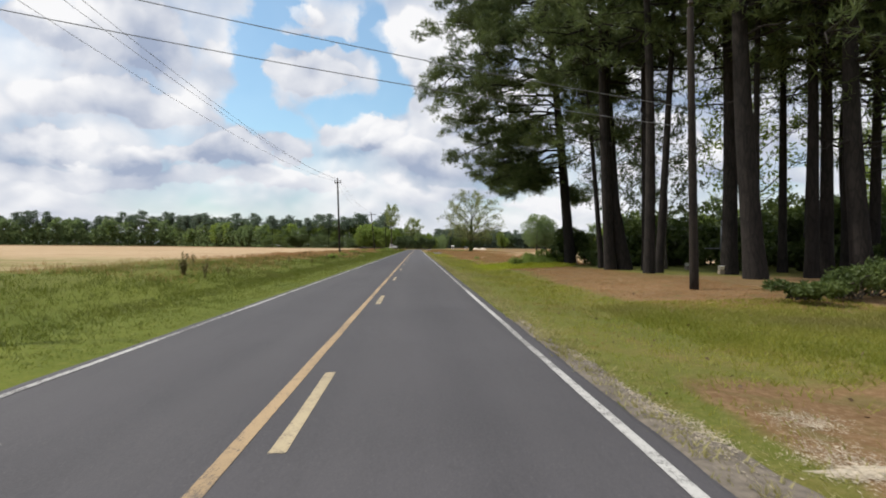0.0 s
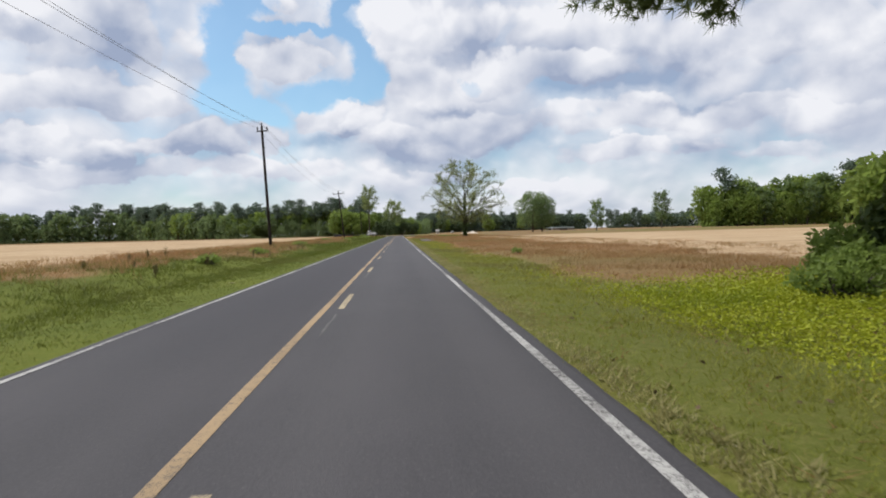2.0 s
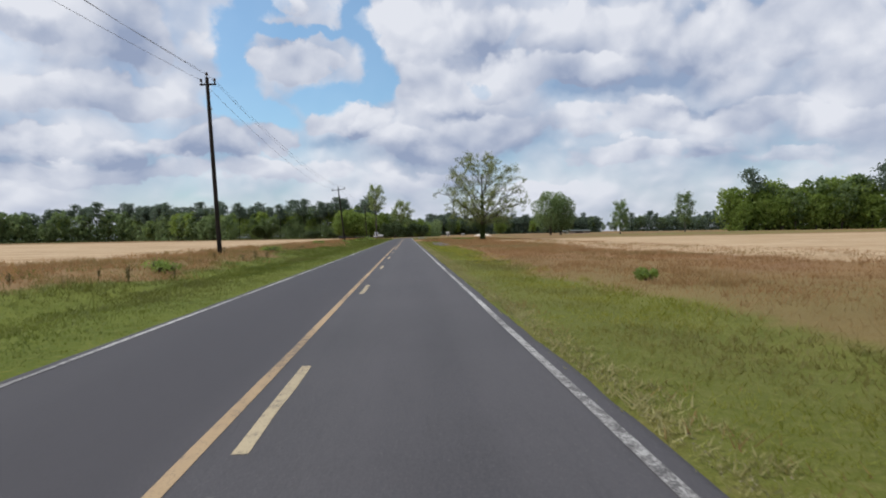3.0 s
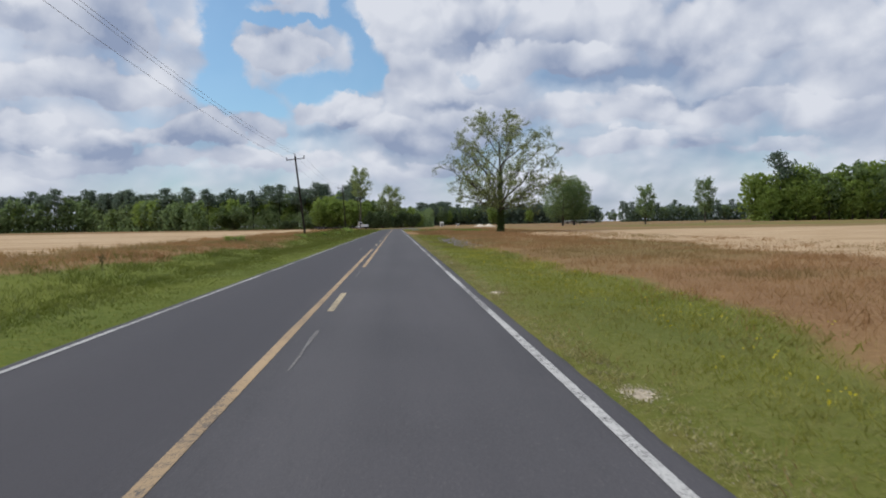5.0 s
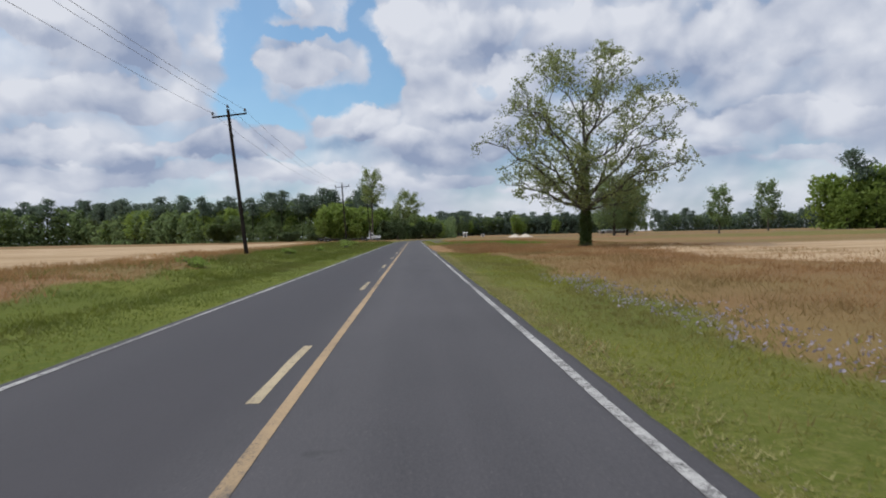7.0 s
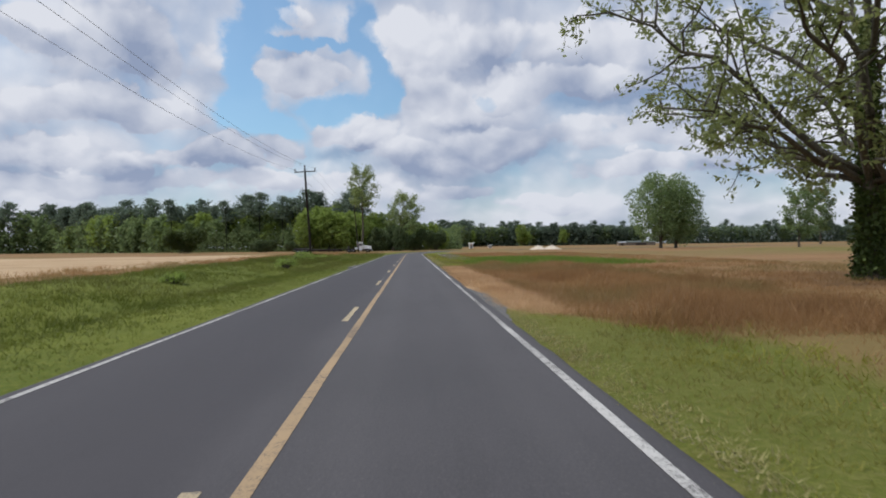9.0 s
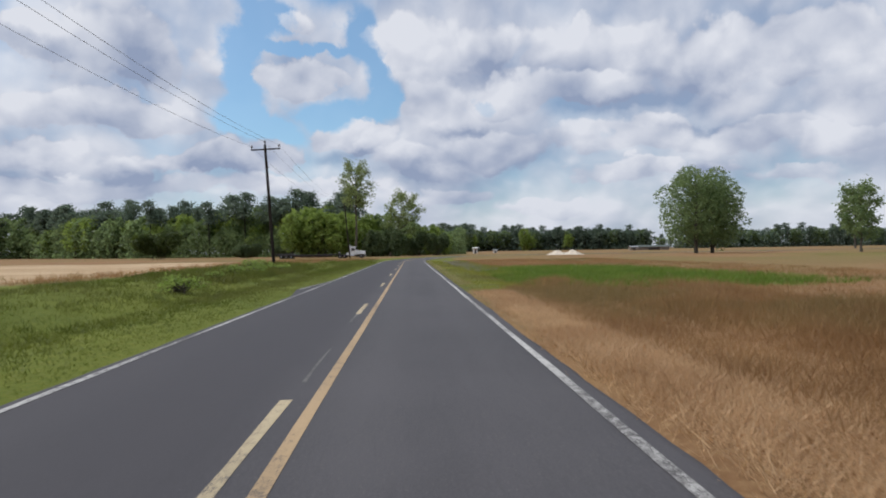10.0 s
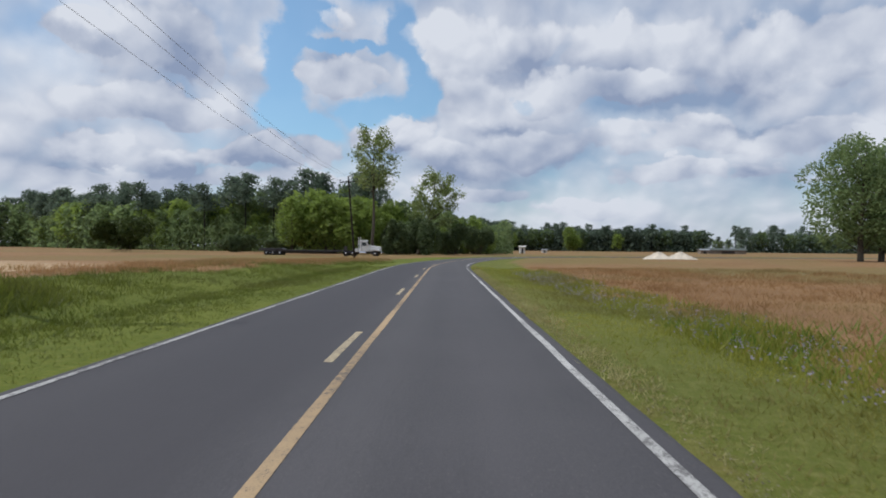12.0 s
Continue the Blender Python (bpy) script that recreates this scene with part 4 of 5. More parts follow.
# ---------------------------------------------------------------- woods
def far_pine(name, seed, height, mat=None):
    """A pine for the woods' edge: bare stem, rounded ragged head."""
    rng = np.random.default_rng(seed)
    root = thing(name, "dark pine standing above the woods' edge", "tree", (0, 0, -500), "trees at the woods' edge")
    u = np.linspace(0, 1, 8)
    tv, tq = path_tube(np.stack([0.2 * np.sin(u * 3 + seed), 0 * u, u * height * 0.97], -1), 0.30 * (1 - 0.75 * u), 5)
    cs, rows = [], []
    for k in range(26):
        f = (k + rng.uniform()) / 26
        z = height * (0.58 + 0.39 * f)
        th, rr = rng.uniform(0, 2 * math.pi), min(1.0, 3.2 * (1.06 - f)) * rng.uniform(1.6, 4.4)
        e = np.array([rr * math.cos(th), rr * math.sin(th), z + rr * 0.15])
        rows.append(limb_rows(np.array([[0, 0, z - 0.4], e]), 0.09, 0.03))
        cs.append(e * [0.85, 0.85, 1] + rng.normal(size=(34, 3)) * [1.05, 1.05, 0.5])
    bv, bq = tubes(np.concatenate(rows), 3)
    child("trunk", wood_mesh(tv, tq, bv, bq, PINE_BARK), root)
    lv, lq = leaf_quads(np.concatenate(cs), 0.78, rng, 0.2, 1.3)
    child("crown", np_mesh("crown", lv, lq, mat or HAZY_NEEDLES), root)
    return root


def scatter(protos, spots):
    """Copies of the prototypes at x, y, height scale; the first spots take the prototypes themselves."""
    rng = np.random.default_rng(9)
    used = set()
    for x, y, which, sc in spots:
        p = protos[which]
        m = Matrix.LocRotScale((x, y, -0.1), Euler((0, 0, rng.uniform(0, 6.28))), (sc * rng.uniform(0.9, 1.15), sc * rng.uniform(0.9, 1.15), sc))
        if which in used:
            copy_thing(p, m)
        else:
            p.matrix_world = m
            used.add(which)


EDGE = "trees at the woods' edge"


def woods_tree(label, seed, height, radius, clear, mat, leaves, leaf, name="woodland_tree", at=(0, 0, -500), group=None, n=17, stem=0.27):
    """A broad-leaved tree of the woods: stem, forked limbs and a crown of leafy clumps."""
    rng = np.random.default_rng(seed)
    root = thing(name, label, "tree", at, group or EDGE)
    u = np.linspace(0, 1, 6)
    tv, tq = path_tube(np.stack([0.25 * np.sin(u * 4 + seed), 0.2 * np.sin(u * 3), u * height * 0.8], -1), stem * (1 - 0.8 * u), 8)
    zc = -0.85 + 1.75 * (np.arange(n) + 0.5) / n
    th = np.arange(n) * 2.4 + rng.uniform(-0.3, 0.3, n)
    rr = radius * np.sqrt(np.clip(1 - np.abs(zc) ** 2.4, 0.08, 1)) * rng.uniform(0.45, 0.85, n)
    lobes = np.stack([rr * np.cos(th), rr * np.sin(th), clear + (height - clear) * (0.5 + 0.46 * zc)], -1)
    size = radius * rng.uniform(0.34, 0.56, n) * (1 - 0.25 * (zc > 0.6))
    rows = [limb_rows(curve_points((0, 0, max(clear * 0.7, l[2] - 3.0)), l, np.array([0, 0, 0.2]), 2, rng, 0.1), 0.10, 0.03) for l in lobes]
    bv, bq = tubes(np.concatenate(rows), 4)
    child("trunk", wood_mesh(tv, tq, bv, bq, OAK_BARK), root)
    pick = rng.integers(0, n, leaves)
    d = rng.normal(size=(leaves, 3)) + [0, 0, 0.25]
    d /= np.linalg.norm(d, axis=1)[:, None]
    c = lobes[pick] + d * (rng.uniform(0.3, 1.0, (leaves, 1)) ** 0.4) * size[pick][:, None] * [1, 1, 0.85] + rng.normal(size=(leaves, 3)) * leaf * 0.35
    lv, lq = leaf_quads(c, leaf, rng, 0.2, 1.35)
    child("crown", np_mesh("crown", lv, lq, mat), root)
    return root


for x, y, seed, r, h in ((69.6, 351, 61, 8.0, 20.6), (75.0, 354.0, 62, 7.0, 18.2)):
    woods_tree("full round-crowned green tree at the field's edge", seed, h, r, 1.6, LEAF_OAK, 11000, 0.46, "field_tree", (x, y, -0.1), "trees by the mounds", 34, 0.5)
protos = [far_pine("pine_tree", 71, 25), far_pine("pine_tree", 72, 23)]
KINDS = [(17, 5.0, 2.0, LEAF_FRESH, "fresh green broad-leaved tree at the woods' edge"), (19, 4.8, 2.5, LEAF_OAK, "full green broad-leaved tree at the woods' edge"),
         (14, 5.2, 1.0, LEAF_OAK, "low spreading green tree at the woods' edge"), (12, 4.8, 0.6, LEAF_FRESH, "bushy bright green tree at the woods' edge")]
for leaves, leaf, seed in ((850, 1.15, 80), (2300, 0.64, 180)):
    for k, (h, r, clear, mat, label) in enumerate(KINDS):
        protos.append(woods_tree(label, seed + k, h, r, clear, mat, leaves, leaf))

wr = np.random.default_rng(3)
spots = []


def edge_row(points, gap, depth, mix, scale, rows=2, near=False):
    for (x0, y0), (x1, y1) in zip(points, points[1:]):
        ln = math.hypot(x1 - x0, y1 - y0)
        for r in range(rows):
            for k in range(int(ln / gap)):
                u = (k + wr.uniform()) / int(ln / gap)
                off = depth * (r + wr.uniform(-0.3, 0.3))
                kind = int(wr.choice(6, p=mix[min(r, len(mix) - 1)]))
                size = (scale[0] + (scale[1] - scale[0]) * u) * wr.uniform(0.86, 1.10) * (0.95 if kind < 2 else 1.0)
                spots.append((x0 + (x1 - x0) * u + wr.normal(), y0 + (y1 - y0) * u + off, kind + 4 * (near and r == 0 and kind > 1), size))


FRONT, BACK = (0.20, 0.10, 0.10, 0.38, 0.18, 0.04), (0.48, 0.30, 0.04, 0.15, 0.03, 0.0)
edge_row([(-640, 650), (-230, 600)], 6.4, 9.0, (FRONT, BACK), (1.15, 1.15), 2)
edge_row([(-230, 600), (-120, 482)], 5.6, 8.0, (FRONT, BACK), (1.12, 0.92), 2)
edge_row([(-120, 480), (-46, 434), (-18, 414)], 4.8, 7.0, (FRONT, (0.25, 0.15, 0.25, 0.35, 0.0, 0.0), (0.55, 0.45, 0, 0, 0, 0)), (0.88, 0.86), 3, True)
edge_row([(-35, 395), (-16, 391)], 3.8, 5, ((0, 0, 0.25, 0.0, 0.1, 0.65),), (1.0, 1.0), 2, True)
edge_row([(-15, 402), (15, 422)], 3.6, 6.0, ((0, 0, 0.2, 0.3, 0.3, 0.2), (0, 0, 0.3, 0.5, 0.2, 0.0)), (0.74, 0.42), 3, True)
edge_row([(20, 600), (60, 820)], 6.0, 12, ((0.28, 0.20, 0.04, 0.38, 0.10, 0.0), (0.45, 0.25, 0.10, 0.20, 0, 0)), (0.66, 0.95))
edge_row([(60, 820), (235, 805)], 6.0, 12, ((0.28, 0.20, 0.04, 0.38, 0.10, 0.0), (0.45, 0.25, 0.10, 0.20, 0, 0)), (0.95, 0.82))
edge_row([(225, 880), (300, 890)], 7, 12, (FRONT, BACK), (0.6, 0.6), 2)
edge_row([(275, 835), (640, 900)], 9, 12, ((0.28, 0.20, 0.04, 0.38, 0.10, 0.0), BACK), (0.92, 0.92), 2)
edge_row([(203, 434), (300, 388), (420, 340)], 6.0, 9.0, ((0.04, 0.02, 0.66, 0.12, 0.04, 0.12), (0.1, 0.1, 0.45, 0.35, 0, 0)), (1.46, 1.6), 2, True)
spots += [(107, 786, 2, 1.1), (58, 800, 5, 1.2), (112, 788, 5, 1.0), (150, 792, 2, 0.8)]
scatter(protos, spots)


def undergrowth(name, label, points, depth, height, mat, count, leaf, seed, level=0.35):
    """Low dense growth that closes the foot of the woods."""
    rng = np.random.default_rng(seed)
    p = np.array(points, float)
    ln = np.r_[0, np.cumsum(np.hypot(*np.diff(p, axis=0).T))]
    s = rng.uniform(0, ln[-1], count)
    hump = 0.55 + 0.45 * np.sin(s * 0.35 + 2 * np.sin(s * 0.07)) * np.sin(s * 0.11 + 1)
    z = rng.uniform(0, 1, count) ** 0.9 * height * (level + (1 - level) * hump)
    z = np.where(rng.uniform(size=count) < 0.15, z * 0.15, z)
    c = np.stack([np.interp(s, ln, p[:, 0]), np.interp(s, ln, p[:, 1]) + rng.normal(size=count) * depth * 0.5 + depth * 0.5, z], -1)
    v, q = leaf_quads(c, leaf, rng, 0.2, 1.4)
    return tagged(new(name, np_mesh(name, v, q, mat)), label, "undergrowth", "", "stuff")


undergrowth("undergrowth", "dense shaded undergrowth at the foot of the woods", [(-120, 478), (-46, 432), (-18, 410), (22, 440)], 9, 11.0, LEAF_OAK, 34000, 0.62, 91, 0.55)
undergrowth("undergrowth", "dense undergrowth at the foot of the far field woods", [(-640, 648), (-230, 598), (-112, 474)], 10, 15.0, LEAF_OAK, 42000, 1.6, 95, 0.6)
undergrowth("undergrowth", "dense shaded undergrowth at the foot of distant woods", [(18, 600), (60, 822)], 14, 13.0, HAZY_NEEDLES, 15000, 1.8, 92, 0.7)
undergrowth("undergrowth", "dense shaded undergrowth at the foot of distant woods", [(60, 822), (235, 806)], 16, 20.0, HAZY_NEEDLES, 24000, 2.1, 97, 0.78)
undergrowth("undergrowth", "low dense undergrowth at the foot of distant woods", [(275, 832), (640, 905)], 16, 20, HAZY_NEEDLES, 20000, 2.0, 96, 0.72)
undergrowth("undergrowth", "dense shaded undergrowth below tall field woods", [(204, 436), (300, 390), (430, 340)], 12, 27, LEAF_FRESH, 34000, 1.5, 93, 0.5)
bush("round_bush", "large round dark bush at the woods' edge", (-73, 392, -0.1), 94, 7.6, 5.5, 8.8, LEAF_DARK, 0.5, 7500)
for k, (x, y, rx, h) in enumerate([(-9.5, 389, 4.5, 9.0), (-3.5, 391, 4.5, 9.5), (3.0, 398, 5.0, 8.5), (9.5, 406, 5.0, 7.5), (-50, 404, 5.0, 4.5), (-38, 399, 4.0, 3.8)]):
    bush("thicket_bush", "dark shaded bush at the end of the road", (x, y, -0.1), 120 + k, rx, 3.2, h, LEAF_SHADE, 0.42, 5200, group="thicket at the road's end")

for x, y, seed, h in ((45.0, 50.0, 97, 17), (51.0, 42.0, 98, 16), (42.0, 34.0, 99, 17)):
    build_broadleaf("yard_tree", "light green broad-leaved tree behind the pines", (x, y, 0), LEAF_FRESH, 0.26, seed=seed, height=h, radius=5.5, clear=3.5, trunk_r=0.24, limbs=18, subs=8, twigs=5, leaves=9,
                    group="broad-leaved trees behind the pines")


# ---------------------------------------------------------------- far end of the road: lorry, mounds, buildings
WHITE_BODY = mat_plain("white_vehicle_paint", (0.74, 0.74, 0.73), 0.3, 0, 0.05, 3)
BLACK_RUBBER = mat_plain("tyre_rubber", (0.022, 0.022, 0.023), 0.85)
DARK_STEEL = mat_plain("dark_painted_steel", (0.045, 0.04, 0.038), 0.55, 0.2)
CHROME = mat_plain("bright_chrome", (0.70, 0.70, 0.72), 0.15, 1.0, 0.04)
DARK_GLASS = mat_plain("dark_window_glass", (0.02, 0.025, 0.03), 0.08)
SAND_PILE = mat_plain("pale_heaped_sand", (0.60, 0.53, 0.43), 0.95, 0, 0.18, 2.5, 0.06)
WHITE_WALL = mat_plain("white_painted_boards", (0.72, 0.71, 0.68), 0.7, 0, 0.08, 2)
ROOF_METAL = mat_plain("grey_sheet_roof", (0.34, 0.36, 0.37), 0.5, 0.4, 0.12, 1)
OLD_WOOD = mat_plain("weathered_grey_wood", (0.24, 0.20, 0.16), 0.85, 0, 0.25, 5, 0.01)
EDGE_GRAVEL = mat_plain("grey_edge_gravel", (0.115, 0.11, 0.105), 0.95, 0, 0.4, 16, 0.02)
PALE_GRAVEL = mat_plain("pale_sand_and_gravel", (0.50, 0.43, 0.325), 0.95, 0, 0.3, 14, 0.03)
PURPLE = mat_leaf("purple_flower_heads", (0.24, 0.20, 0.27), (0.44, 0.40, 0.46), 0.3, 0.0)
YELLOW_FLOWER = mat_leaf("yellow_flower_heads", (0.45, 0.38, 0.02), (0.65, 0.55, 0.04), 0.3, 0.0)
DOCK = mat_leaf("seeding_weed_stalks", (0.08, 0.080, 0.025), (0.20, 0.15, 0.06), 0.25, 0.0)
LITTER = mat_plain("dry_brown_litter", (0.13, 0.085, 0.05), 0.9, 0, 0.3, 8)


def wheel(parent, x, y, z, r=0.5, w=0.28):
    m = Matrix.Translation((x, y, z)) @ Matrix.Rotation(math.pi / 2, 4, "X")
    t = part("wheel", lathe([(r * 0.56, -w / 2), (r * 0.93, -w / 2), (r, -w * 0.32), (r, w * 0.32), (r * 0.93, w / 2), (r * 0.56, w / 2)], 20, m), BLACK_RUBBER, parent, smooth=True)
    part("rim", lathe([(r * 0.18, -w * 0.54), (r * 0.3, -w * 0.50), (r * 0.55, -w * 0.40), (r * 0.55, w * 0.40), (r * 0.3, w * 0.50), (r * 0.18, w * 0.54)], 16, m), CHROME, t, "bright metal rim", smooth=True)


def prism(points, y0, y1, bevel=0.03):
    """A side outline in x and z, drawn out along y."""
    bm = bmesh.new()
    a = [bm.verts.new((x, y0, z)) for x, z in points]
    b = [bm.verts.new((x, y1, z)) for x, z in points]
    n = len(points)
    bm.faces.new(a[::-1])
    bm.faces.new(b)
    for k in range(n):
        bm.faces.new((a[k], a[(k + 1) % n], b[(k + 1) % n], b[k]))
    bmesh.ops.recalc_face_normals(bm, faces=bm.faces[:])
    if bevel:
        bmesh.ops.bevel(bm, geom=bm.edges[:], offset=bevel, segments=2, affect="EDGES", profile=0.6)
    return bm


def build_lorry(at):
    root = thing("lorry", "white long-nosed lorry tractor parked before the trees", "truck", at)
    part("chassis", box(-3.6, 3.0, -0.45, 0.45, 0.55, 0.85, 0.02), DARK_STEEL, root, "dark steel frame")
    part("hood", prism([(0.75, 0.95), (2.95, 0.95), (3.05, 1.25), (2.95, 1.72), (0.75, 1.98)], -0.62, 0.62, 0.08), WHITE_BODY, root)
    cab = part("cab", prism([(-0.75, 0.85), (0.78, 0.85), (0.78, 1.95), (0.50, 2.78), (0.30, 2.88), (-0.75, 2.88)], -1.0, 1.0, 0.07), WHITE_BODY, root)
    part("window", box(-0.35, 0.42, -1.012, -0.985, 1.85, 2.48, 0.004), DARK_GLASS, cab, "dark side window")
    part("window", box(-0.35, 0.42, 0.985, 1.012, 1.85, 2.48, 0.004), DARK_GLASS, cab, "dark side window")
    part("windscreen", prism([(0.775, 2.0), (0.80, 2.02), (0.56, 2.70), (0.53, 2.68)], -0.85, 0.85, 0), DARK_GLASS, cab, "dark windscreen")
    part("door_seam", box(-0.42, -0.39, -1.008, -0.99, 0.95, 2.55, 0), DARK_STEEL, cab)
    part("grille", box(3.0, 3.08, -0.48, 0.48, 0.98, 1.66, 0.02), CHROME, root, "chrome grille")
    part("bumper", box(3.05, 3.25, -1.15, 1.15, 0.45, 0.78, 0.04), CHROME, root, "chrome bumper")
    for s in (-1, 1):
        part("mudguard", prism([(1.2, 0.85), (1.45, 1.18), (1.95, 1.32), (2.5, 1.22), (2.95, 0.92), (2.6, 0.95), (2.0, 1.10), (1.5, 0.95)], s * 0.62, s * 1.15, 0.02), WHITE_BODY, root)
        part("headlight", box(2.86, 3.0, s * 0.72 - 0.12, s * 0.72 + 0.12, 1.12, 1.32, 0.03), CHROME, root)
        part("exhaust_stack", lathe([(0.07, 0.9), (0.07, 2.0), (0.09, 2.05), (0.09, 2.7), (0.06, 2.75), (0.06, 3.45)], 12, Matrix.Translation((-0.95, s * 0.85, 0))), CHROME, root, "chrome exhaust stack")
        part("fuel_tank", lathe([(0.28, -0.6), (0.32, -0.55), (0.32, 0.55), (0.28, 0.6)], 16, Matrix.Translation((-0.2, s * 0.85, 0.62)) @ Matrix.Rotation(math.pi / 2, 4, "Y")), CHROME, root, "polished fuel tank")
        part("mirror", box(0.55, 0.62, s * 1.22 - 0.08, s * 1.22 + 0.08, 1.85, 2.35, 0.02), DARK_STEEL, root)
        wheel(root, 2.05, s * 0.98, 0.5)
        for x in (-2.0, -3.2):
            wheel(root, x, s * 0.9, 0.5, 0.5, 0.5)
    part("toolbox", box(-1.6, -0.95, -0.95, 0.95, 0.75, 1.35, 0.05), WHITE_BODY, root)
    return root


def build_trailer(at, length=19.0):
    root = thing("flatbed_trailer", "long dark low flatbed trailer behind the lorry", "trailer", at)
    part("bed", box(-length, -3.4, -1.25, 1.25, 0.86, 1.02, 0.02), DARK_STEEL, root)
    for s in (-1, 1):
        part("side_rail", box(-length, -3.4, s * 1.28 - 0.05, s * 1.28 + 0.05, 0.78, 0.98, 0.02), DARK_STEEL, root)
        part("beam", box(-length + 2, -5.5, s * 0.45 - 0.07, s * 0.45 + 0.07, 0.45, 0.85, 0.02), DARK_STEEL, root)
    part("front_board", box(-3.55, -3.45, -1.2, 1.2, 1.0, 1.75, 0.02), DARK_STEEL, root)
    part("rear_load", prism([(-length, 1.02), (-length + 4.5, 1.02), (-length + 4.2, 1.28), (-length + 0.5, 1.34)], -1.0, 1.0, 0.05), DARK_STEEL, root, "dark gear on the bed")
    for x in (-length + 1.4, -length + 2.6, -length + 3.8):
        for s in (-1, 1):
            wheel(root, x, s * 0.95, 0.46, 0.46, 0.5)
    return root


turn = Matrix.Rotation(radians(-4), 4, "Z")
build_lorry(Matrix.Translation((-12.95, 360.0, -0.05)) @ turn)
build_trailer(Matrix.Translation((-12.95, 360.0, -0.05)) @ turn)


def mound(at, rx, ry, h, seed):
    rng = np.random.default_rng(seed)
    n, m = 40, 14
    rows = []
    ph = rng.uniform(0, 6.28, 6)
    for j in range(m + 1):
        u = j / m
        for k in range(n):
            th = 2 * math.pi * k / n
            w = 1 + 0.08 * math.sin(2 * th + ph[0]) + 0.05 * math.sin(5 * th + ph[1])
            z = h * (1 - u) ** 0.9 * (1 + 0.10 * math.sin(3 * th + ph[2]) * u) + 0.07 * rng.normal() * (u < 0.97) - 0.05 * (j == m)
            rows.append((rx * u * w * math.cos(th), ry * u * w * math.sin(th), z))
    a = (np.arange(m)[:, None] * n + np.arange(n)).ravel()
    b = (np.arange(m)[:, None] * n + (np.arange(n) + 1) % n).ravel()
    ob = new("sand_mound", np_mesh("sand_mound", np.array(rows), np.stack([a, a + n, b + n, b], -1), SAND_PILE, True))
    ob.matrix_world = Matrix.Translation(at)
    return tagged(ob, "pale heap of loose sand in the field", "mound", "sand mounds")


mound((34.5, 345.5, -0.05), 2.5, 2.5, 1.3, 1)
mound((38.3, 346.5, -0.05), 2.5, 2.5, 1.35, 2)


def shed(at, w, d, h, label, wall, roof):
    root = thing("shed", label, "shed", at)
    for x0, x1, y0, y1 in ((-w / 2, w / 2, -d / 2, -d / 2 + 0.15), (-w / 2, w / 2, d / 2 - 0.15, d / 2), (-w / 2, -w / 2 + 0.15, -d / 2 + 0.15, d / 2 - 0.15), (w / 2 - 0.15, w / 2, -d / 2 + 0.15, d / 2 - 0.15)):
        part("wall", box(x0, x1, y0, y1, 0, h, 0.01), wall, root)
    bm = prism([(-d / 2 - 0.5, h), (0, h + d * 0.16), (d / 2 + 0.5, h), (d / 2 + 0.5, h + 0.12), (0, h + d * 0.16 + 0.12), (-d / 2 - 0.5, h + 0.12)], -w / 2 - 0.4, w / 2 + 0.4, 0)
    bm.transform(Matrix.Rotation(math.pi / 2, 4, "Z"))
    part("roof", bm, roof, root)
    part("door", box(-w * 0.18, w * 0.18, -d / 2 - 0.03, -d / 2 + 0.02, 0, h * 0.8, 0.01), DARK_STEEL, root, "dark open doorway")
    return root


ROOF_DARK = mat_plain("dark_green_sheet_roof", (0.07, 0.085, 0.068), 0.5, 0.0)
shed((140, 560, 0), 18, 6, 1.7, "long low farm shed with a dark sheet roof", OLD_WOOD, ROOF_DARK)
shed((127.5, 556, 0), 4, 4, 1.7, "small grey wooden farm shed", OLD_WOOD, ROOF_METAL)
shed((28.5, 470, 0), 1.8, 1.8, 2.2, "tiny white hut beside the far road", WHITE_WALL, WHITE_WALL)
shed((41, 500, 0), 1.8, 1.6, 1.2, "low white farm building in the distance", WHITE_WALL, ROOF_METAL)

# yard things among the pines
def yard_post(at, h, label):
    root = thing("yard_post", label, "post", at)
    part("post", lathe([(0.045, -0.3), (0.045, h - 0.02), (0.03, h)], 10), METAL, root, smooth=True)
    part("cross_bar", box(-1.15, 0.0, -0.03, 0.03, h * 0.42, h * 0.42 + 0.07, 0.01), METAL, root)
    return root


yard_post((22.3, 38.0, 0.15), 3.4, "thin grey metal post with a side bar")


def yard_tub(at, label):
    root = thing("yard_tub", label, "tub", at)
    part("tub", lathe([(0.11, 0), (0.15, 0.02), (0.17, 0.17), (0.19, 0.18), (0.19, 0.20), (0.16, 0.20), (0.15, 0.17)], 18), WHITE_WALL, root, smooth=True)
    part("stand", box(-0.14, 0.14, -0.14, 0.14, -0.25, 0.0, 0.02), OLD_WOOD, root)
    return root


yard_tub((17.9, 29.0, 0.45), "white tub on a low wooden stand")
yard_tub((19.5, 37.0, 0.42), "white tub on a low wooden stand")


# ---------------------------------------------------------------- wear on the road and its edges
def specks(name, label, x, y, rx, ry, mat, seed, z, size, count, category, kind=""):
    """A loose spread of small flat stones, thick in the middle and thin at the rim."""
    rng = np.random.default_rng(seed)
    c = np.stack([rng.normal(size=count) * rx * 0.42, rng.normal(size=count) * ry * 0.42, rng.uniform(0, 0.012, count)], -1)
    v, q = leaf_quads(c, size, rng, 0.93, 1.2, 0.5)
    v[:, 2] = np.abs(v[:, 2] * 0.35)
    ob = new(name, np_mesh(name, v, q, mat))
    ob.matrix_world = Matrix.Translation((x, y, z))
    return tagged(ob, label, category, "", kind)


